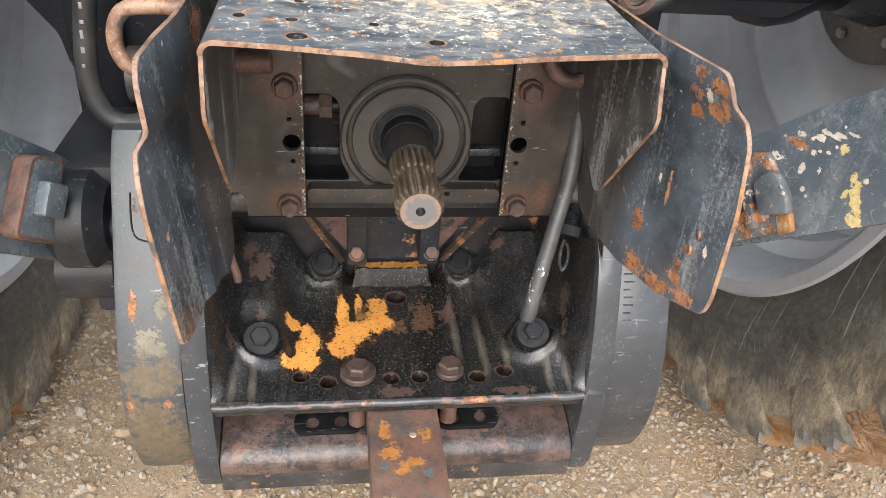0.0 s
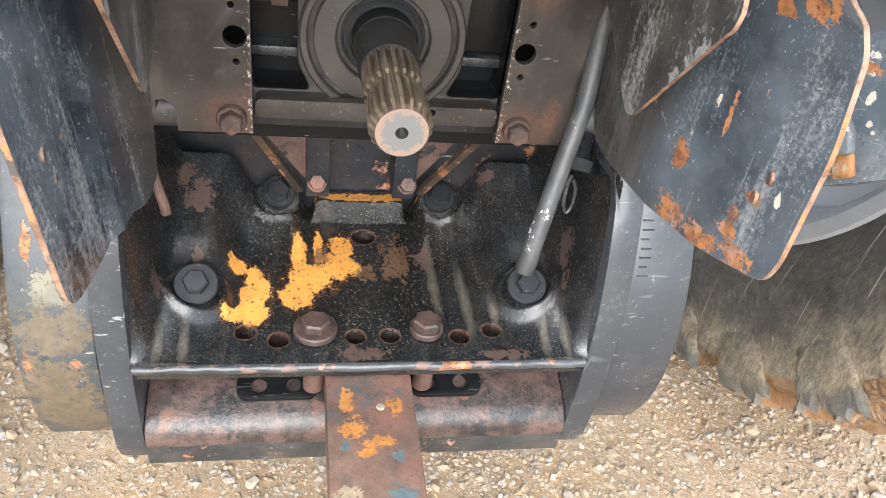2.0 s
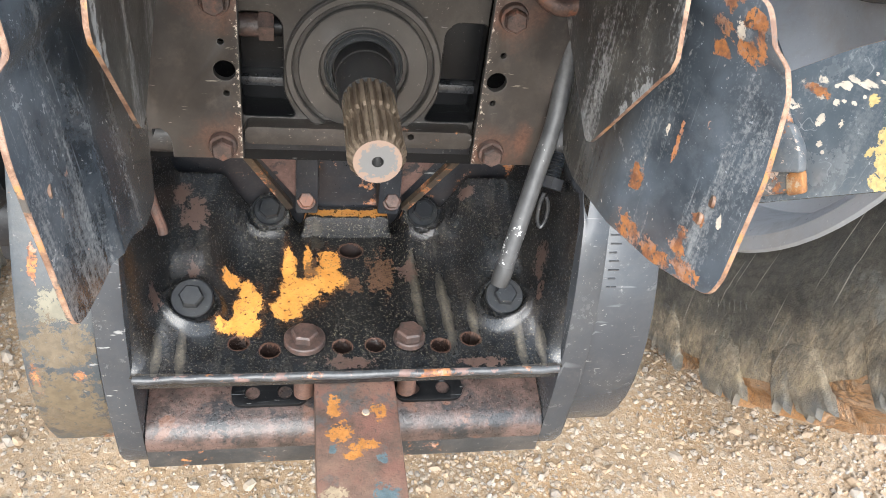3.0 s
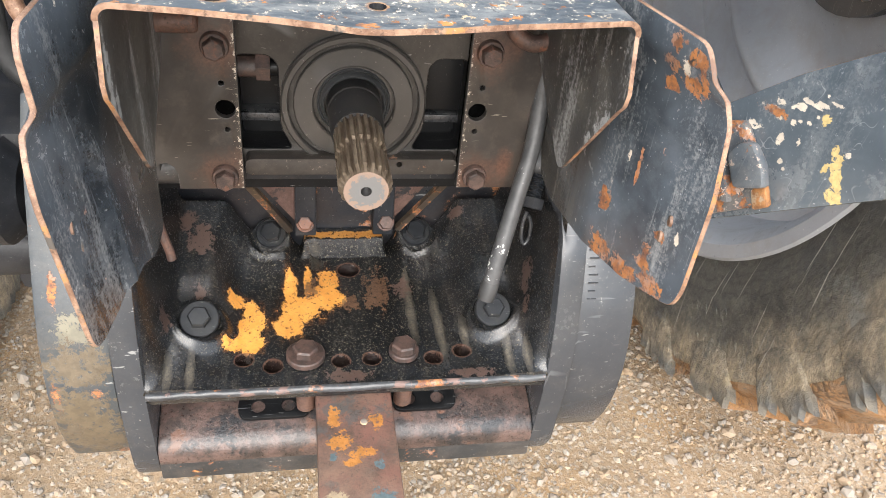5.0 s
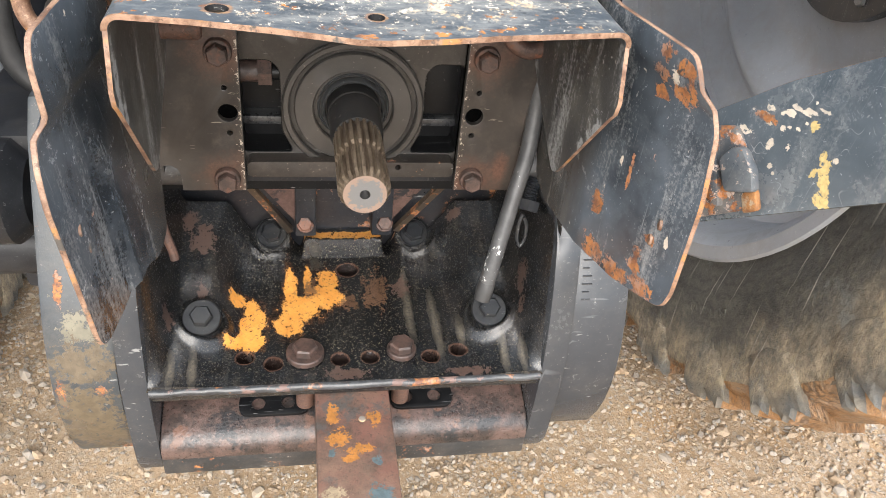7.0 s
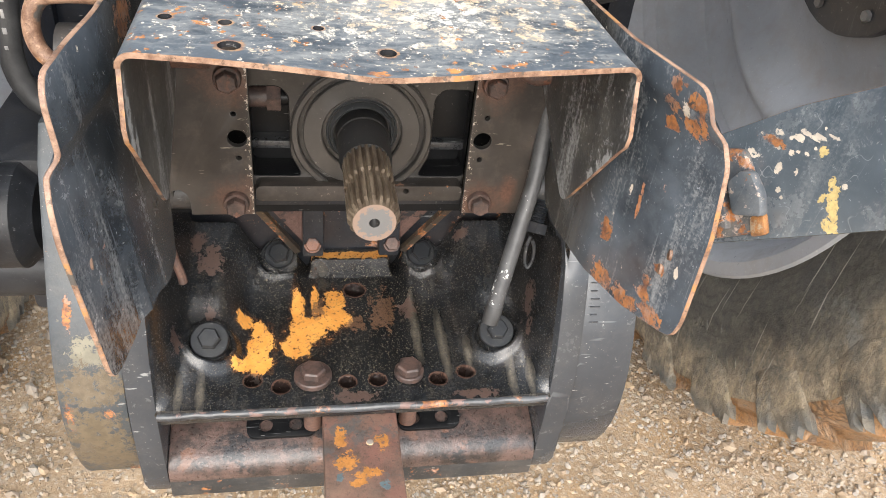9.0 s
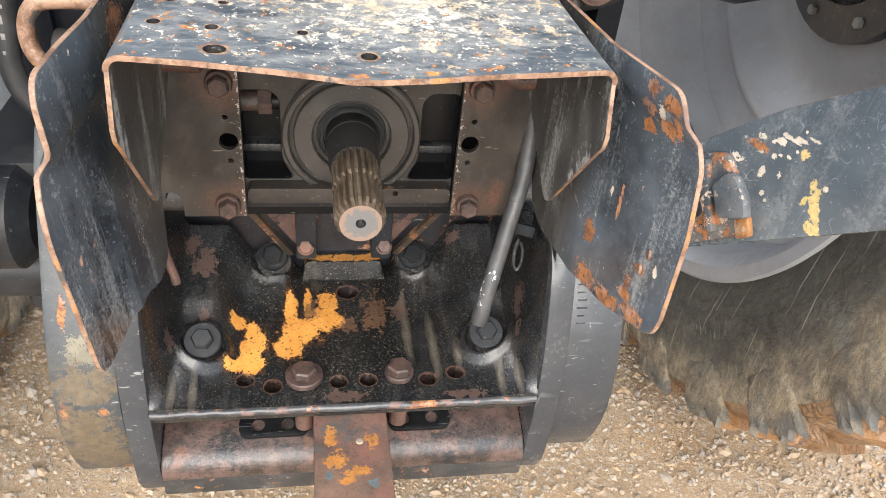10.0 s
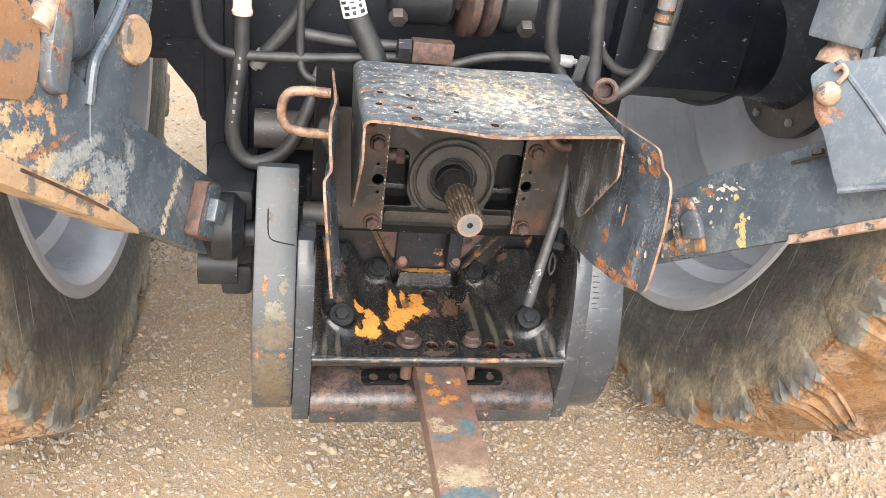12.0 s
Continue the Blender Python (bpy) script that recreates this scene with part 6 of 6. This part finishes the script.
def lift_link(side):
    g = thing("lift_link", (side * 0.35, -0.2, 0.74), "scuffed grey lift link clevis pinned above the lower link", "link", "lift links")
    if side < 0:
        return welded_link(g)
    face = Vector((-0.75, -0.6, 0.25)).normalized()
    across = Vector((face.y, -face.x, 0)).normalized()
    rise = face.cross(across)
    rise = rise if rise.z > 0 else -rise
    at = Vector((0.338, -0.155, 0.845))

    def put(u, v, w):
        p = at + across * u + rise * v + face * w
        return (side * p.x, p.y, p.z)

    def spot(u, v, w):
        return Vector(put(u, v, w))

    up = (spot(0, 1, 0) - spot(0, 0, 0)) * 0.9 + Vector((0, 0, 0.1))
    out = (spot(0, 0, 1) - spot(0, 0, 0))
    plate = [(0.0215, 0.0104), (0.0115, -0.0046), (0.0018, -0.0245), (-0.0125, -0.0374), (-0.0442, -0.0829), (-0.0545, -0.0882), (-0.12, -0.05), (-0.1, 0.055), (-0.0377, 0.0484), (-0.007, 0.0343), (0.0123, 0.0266)]
    part("clevis_plate", sheet(rounded2(plate, 0.005, 3), [], 0.011, lambda u, v, w: put(u, v, -w), 0, 0.002), M["arm"], g)
    part("clevis_plate", sheet(rounded2(plate, 0.005, 3), [], 0.011, lambda u, v, w: put(u - 0.01, v, -0.062 - w), 0, 0.002), M["arm"], g)
    part("weld_bead", tube([put(0.002, 0.032, -0.001), put(-0.03, 0.01, -0.001), put(-0.06, -0.012, -0.001), put(-0.085, -0.032, -0.001)], 0.0035, 8, 6), M["arm"], g)
    part("lower_weld", tube([put(-0.05, -0.088, 0.0), put(-0.08, -0.073, 0.0), put(-0.112, -0.056, 0.0)], 0.004, 8, 6), M["arm"], g)
    part("barrel", lathe([(0.0, 0.0), (0.004, 0.014), (0.014, 0.023), (0.03, 0.027), (0.4, 0.027), (0.4, 0.0)], spot(-0.048, -0.012, -0.036), up, 28), M["arm"], g, "round-ended grey barrel")
    part("barrel_nipple", lathe([(-0.003, 0.0), (-0.003, 0.0032), (0.002, 0.0032), (0.002, 0.0)], spot(-0.048, 0.016, -0.0095), out, 12), M["rust"], g)
    part("clevis_bolt", lathe([(0, 0), (0, 0.0125), (0.006, 0.0122), (0.01, 0.0095), (0.012, 0.005), (0.012, 0)], spot(-0.003, -0.001, 0.0), out, 14), M["rust_pale"], g, "clay-stained bolt head")
    part("split_pin", tube([put(-0.008, 0.012, 0.003), put(-0.012, 0.022, 0.006), put(-0.006, 0.028, 0.006), put(0.0, 0.022, 0.004)], 0.0028, 8, 5), M["rust_pale"], g)
    part("collar", lathe([(0, 0), (0, 0.022), (0.01, 0.021), (0.016, 0.017), (0.03, 0.017), (0.03, 0)], spot(0.01, 0.03, -0.036), up, 24), M["rust_pale"], g, "clay-stained threaded collar")
    part("square_rod", box(Vector(spot(0.012, 0.055, -0.036)) - Vector((0.03, 0.03, 0.0)), Vector(spot(0.012, 0.055, -0.036)) + Vector((0.03, 0.03, 0.4)), 0.006, turn=Euler((0, 0, radians(35))).to_matrix()), M["arm"], g, "square grey lift rod")


lift_link(-1)
lift_link(1)

# ---- hoses, pipes and couplings above the hood ----
HOSES = [
    ("long black hydraulic hose hanging in a loop", 0.0095, [(-0.258, 0.1, 0.86), (-0.258, 0.1, 0.81), (-0.261, 0.1, 0.746), (-0.271, 0.1, 0.672), (-0.264, 0.1, 0.637), (-0.247, 0.1, 0.623), (-0.224, 0.1, 0.628), (-0.201, 0.1, 0.646), (-0.18, 0.105, 0.69), (-0.162, 0.12, 0.74)]),
    ("thin black hose curving across the rear frame", 0.0065, [(-0.312, 0.1, 0.86), (-0.31, 0.1, 0.81), (-0.3, 0.1, 0.778), (-0.271, 0.1, 0.763), (-0.197, 0.1, 0.764), (-0.129, 0.1, 0.769), (-0.073, 0.1, 0.774), (-0.02, 0.095, 0.768), (0.042, 0.1, 0.784), (0.1, 0.1, 0.79), (0.15, 0.1, 0.788)]),
    ("thick black suction hose", 0.0145, [(-0.14, 0.1, 0.9), (-0.133, 0.1, 0.84), (-0.105, 0.095, 0.785), (-0.09, 0.09, 0.75)]),
    ("steel pipe with a union nut", 0.0075, [(-0.19, 0.11, 0.792), (-0.15, 0.11, 0.788), (-0.11, 0.11, 0.786), (-0.05, 0.11, 0.787)]),
    ("black hose running down behind the hood", 0.009, [(0.118, 0.1, 0.9), (0.118, 0.1, 0.86), (0.123, 0.1, 0.81), (0.14, 0.1, 0.775), (0.16, 0.09, 0.75)]),
    ("thick grey hose beside the hood", 0.0095, [(0.172, 0.09, 0.93), (0.172, 0.09, 0.87), (0.18, 0.085, 0.8), (0.184, 0.08, 0.74), (0.186, 0.08, 0.68)]),
    ("black hose with a crimped metal end", 0.0095, [(0.268, 0.1, 0.93), (0.266, 0.1, 0.855), (0.266, 0.1, 0.815), (0.255, 0.1, 0.78), (0.232, 0.1, 0.753), (0.21, 0.1, 0.742), (0.19, 0.11, 0.735)]),
    ("thin black hose in a wide loop", 0.0065, [(0.287, 0.12, 0.93), (0.29, 0.12, 0.865), (0.284, 0.12, 0.81), (0.262, 0.12, 0.778), (0.235, 0.12, 0.775), (0.21, 0.12, 0.79), (0.19, 0.12, 0.815)]),
    ("black hose slanting behind the frame", 0.009, [(-0.16, 0.125, 0.87), (-0.2, 0.125, 0.8), (-0.24, 0.125, 0.75)]),
    ("thin steel pipe with a bend", 0.005, [(-0.19, 0.1, 0.86), (-0.19, 0.1, 0.78), (-0.185, 0.095, 0.748), (-0.165, 0.085, 0.74), (-0.142, 0.075, 0.737)]),
]
for label, r, pts in HOSES:
    h = thing("hydraulic_hose", pts[-1], label, "hose", "hydraulic hoses")
    part("tube", tube(pts, r, 14, 7), M["hose"], h)
    end, along = Vector(pts[-1]), (Vector(pts[-1]) - Vector(pts[-2])).normalized()
    part("end_ferrule", lathe([(-0.012, r + 0.0004), (-0.012, r + 0.0016), (0.006, r + 0.0016), (0.006, r * 0.7), (0.012, r * 0.7), (0.012, 0)], end, along, 14), M["zinc"], h, "dull crimped ferrule")

marks = thing("hose_print", (-0.262, 0.09, 0.72), "worn white print on the black hose", "print")
for k in range(7):
    z = 0.678 + 0.0125 * k + (0.006 if k > 4 else 0.0)
    x = -0.2705 + 0.0095 * (z - 0.67) / 0.08
    part("bar", box((x - 0.0018, 0.0902, z), (x + 0.0008 + 0.0006 * (k % 2), 0.0912, z + 0.003 + 0.002 * (k % 3)), 0.0003), M["zinc"], marks)
coupler = thing("pipe_coupling", (0.208, 0.1, 0.755), "open rusty red pipe coupling", "coupling")
part("body", lathe([(0, 0.009), (-0.02, 0.0095), (-0.022, 0.012), (-0.02, 0.0165), (0.04, 0.0165), (0.04, 0.0)], (0.203, 0.085, 0.758), (0.3, 0.92, -0.25), 28), M["rust"], coupler)
part("poppet", lathe([(0, 0.0), (0, 0.0085), (0.01, 0.0085)], (0.203, 0.085, 0.758), (0.3, 0.92, -0.25), 20), M["rust"], coupler)
valve = thing("brass_union_block", (-0.035, 0.02, 0.79), "rusty brown union block on a steel pipe", "fitting")
part("block", box((-0.058, 0.06, 0.781), (-0.008, 0.085, 0.806), 0.0015), M["rust"], valve)
part("nut", lathe([(0, 0), (0, 0.013), (0.016, 0.013), (0.016, 0)], (-0.075, 0.073, 0.793), (1, 0, 0), 6), M["dark"], valve, smooth=20)
for x0, x1, bolt_x in ((-0.085, -0.006, -0.075), (0.048, 0.1, 0.086)):
    v = thing("spool_body", ((x0 + x1) / 2, 0.12, 0.84), "dark rounded valve body with a rusty hexagon bolt", "valve", "valve bodies")
    half = (x1 - x0) / 2
    part("body", lathe([(-half, 0), (-half, 0.03), (-half + 0.008, 0.039), (-half * 0.2, 0.042), (half * 0.3, 0.0395), (half - 0.006, 0.041), (half, 0.034), (half, 0)], ((x0 + x1) / 2, 0.13, 0.853), (1, 0, 0), 32), M["dark"], v)
    part("bolt_head", hex_head(Vector((bolt_x, 0.099, 0.828)), (0, -0.8, -0.6), 0.02, 0.012), M["bracket"], v, "dull hexagon bolt head")
for x, r in ((0.012, 0.053), (0.036, 0.05)):
    ring = thing("lift_ring", (x, 0.13, 0.853), "rust-brown forged ring between the valve bodies", "ring", "forged rings")
    part("ring", lathe([(-0.009, 0.02), (-0.009, r - 0.006), (-0.005, r), (0.005, r), (0.009, r - 0.006), (0.009, 0.02)], (x, 0.13, 0.853), (1, 0.12, 0), 40, closed=True), M["bolt"], ring)
rear_pin = thing("round_cap", (-0.23, 0.16, 0.64), "dark round cap on the rear frame", "cap")
part("cap", lathe([(-0.03, 0), (-0.03, 0.026), (0.05, 0.026), (0.05, 0)], (-0.215, 0.14, 0.655), (1, 0, 0), 28), M["bracket"], rear_pin)

# ---- small fittings ----
stop = thing("hinge_bolt", (-0.125, -0.03, 0.72), "rusty round hinge bolt inside the hood", "bolt", "hinge bolts")
part("shank", lathe([(0, 0), (0, 0.0075), (0.026, 0.0075), (0.028, 0.006), (0.028, 0)], (-0.131, -0.03, 0.728), (1, 0, 0), 20), M["rust"], stop)
hook = thing("hinge_bolt", (0.12, -0.02, 0.72), "bent rusty hinge hook inside the hood", "hook", "hinge bolts")
part("rod", tube([(0.131, -0.03, 0.722), (0.118, -0.03, 0.72), (0.107, -0.026, 0.726), (0.103, -0.02, 0.738), (0.105, -0.015, 0.75)], 0.006, 12, 6), M["rust"], hook)
ring_wire = thing("wire_loop", (0.15, 0.0, 0.54), "thin black wire loop hanging beside the hose", "wire")
part("wire", tube([(0.15, 0.0, 0.556), (0.153, -0.002, 0.548), (0.1525, -0.004, 0.535), (0.149, -0.005, 0.529), (0.146, -0.003, 0.536), (0.1465, 0.0, 0.549), (0.149, 0.002, 0.558)], 0.0016, 8, 8), M["black"], ring_wire)
stud = thing("threaded_stud", (0.154, 0.0, 0.571), "black threaded stud with a hexagon nut beside the hose", "stud")
part("nut", lathe([(0, 0), (0, 0.0105), (0.009, 0.0105), (0.009, 0)], (0.149, -0.004, 0.566), (0.25, 0.5, 0.83), 6, start=0.5), M["dark"], stud, smooth=20)
thread = []
for k in range(9):
    thread += [(0.009 + 0.0022 * k, 0.0058), (0.0101 + 0.0022 * k, 0.0069)]
part("thread", lathe([(0.009, 0.0)] + thread + [(0.029, 0.0055), (0.029, 0.0)], (0.149, -0.004, 0.566), (0.25, 0.5, 0.83), 20), M["satin_bolt"], stud)
tang = thing("rusty_tang", (-0.134, -0.03, 0.56), "short rusty steel tang under the side guard", "bracket")
part("tang", tube([(-0.152, -0.008, 0.575), (-0.147, -0.012, 0.55), (-0.1435, -0.013, 0.535), (-0.1425, -0.014, 0.527)], 0.0036, 10, 6), M["rust"], tang)
ferrule = thing("hose_ferrule", (-0.258, 0.1, 0.81), "cream crimped hose ferrule", "fitting", "ferrules")
part("sleeve", lathe([(0, 0), (0, 0.0115), (0.004, 0.0125), (0.008, 0.0108), (0.06, 0.0108), (0.06, 0)], (-0.2582, 0.1, 0.8105), (0, 0, 1), 20), M["cream"], ferrule)
crimp = thing("hose_ferrule", (0.266, 0.1, 0.835), "dull crimped metal hose ferrule with rust", "fitting", "ferrules")
part("sleeve", lathe([(0, 0), (0, 0.0112), (0.03, 0.0112), (0.032, 0.009), (0.05, 0.009), (0.05, 0.0115), (0.075, 0.0115), (0.075, 0)], (0.266, 0.1, 0.815), (0, 0, 1), 16), M["crimp"], crimp)
part("rust_band", lathe([(0, 0.0117), (0.01, 0.0117)], (0.266, 0.1, 0.85), (0, 0, 1), 16), M["edge"], crimp)
sticker = thing("hose_label", (-0.13, 0.085, 0.84), "white printed label wrapped round a black hose", "label")


def wrap(c0, c1, r, a0, a1, n=10):
    """A curved strip round the line from c0 to c1."""
    bm = bmesh.new()
    c0, c1 = Vector(c0), Vector(c1)
    x, y, z = frame_for(c1 - c0)
    back = Vector((0, -1, 0))
    u = (back - z * back.dot(z)).normalized()
    v = z.cross(u)
    rows = [[bm.verts.new(c + (u * math.cos(a) + v * math.sin(a)) * r) for a in (a0 + (a1 - a0) * k / n for k in range(n + 1))] for c in (c0, c1)]
    for k in range(n):
        bm.faces.new((rows[0][k], rows[0][k + 1], rows[1][k + 1], rows[1][k]))
    return bm


LAB0, LAB1 = Vector((-0.1262, 0.0985, 0.822)), Vector((-0.134, 0.1, 0.847))
paper = part("paper", wrap(LAB0, LAB1, 0.0152, -1.4, 1.4, 16), M["white"], sticker)
rng_label = random.Random(5)
for k in range(9):
    f0 = 0.1 + 0.8 * (k % 3) / 3
    a = -0.9 + 0.7 * (k // 3) + rng_label.uniform(-0.1, 0.1)
    part("bar", wrap(LAB0.lerp(LAB1, f0), LAB0.lerp(LAB1, f0 + rng_label.uniform(0.08, 0.2)), 0.0155, a, a + rng_label.uniform(0.25, 0.5), 4), M["black"], paper)
tab = thing("flat_tab", (0.165, 0.08, 0.77), "flat grey steel tab behind the hood", "bracket")
part("tab", sheet(rounded2([(0.148, 0.745), (0.162, 0.745), (0.172, 0.802), (0.158, 0.803)], 0.003), [], 0.004, lambda u, v, w: (u, 0.078 + w, v), 0, 0.0008), M["grey"], tab)
latch = thing("arm_clip", (0.375, -0.12, 0.76), "thin steel clip with a rusty bolt on the arm", "clip")
part("strip", box((0.366, -0.165, 0.765), (0.384, -0.105, 0.769), 0.001, turn=Euler((radians(-34), 0, radians(18))).to_matrix()), M["bracket"], latch)
part("bolt_head", hex_head(Vector((0.374, -0.135, 0.77)), (0, 0.5, 0.85), 0.014, 0.006), M["rust"], latch)
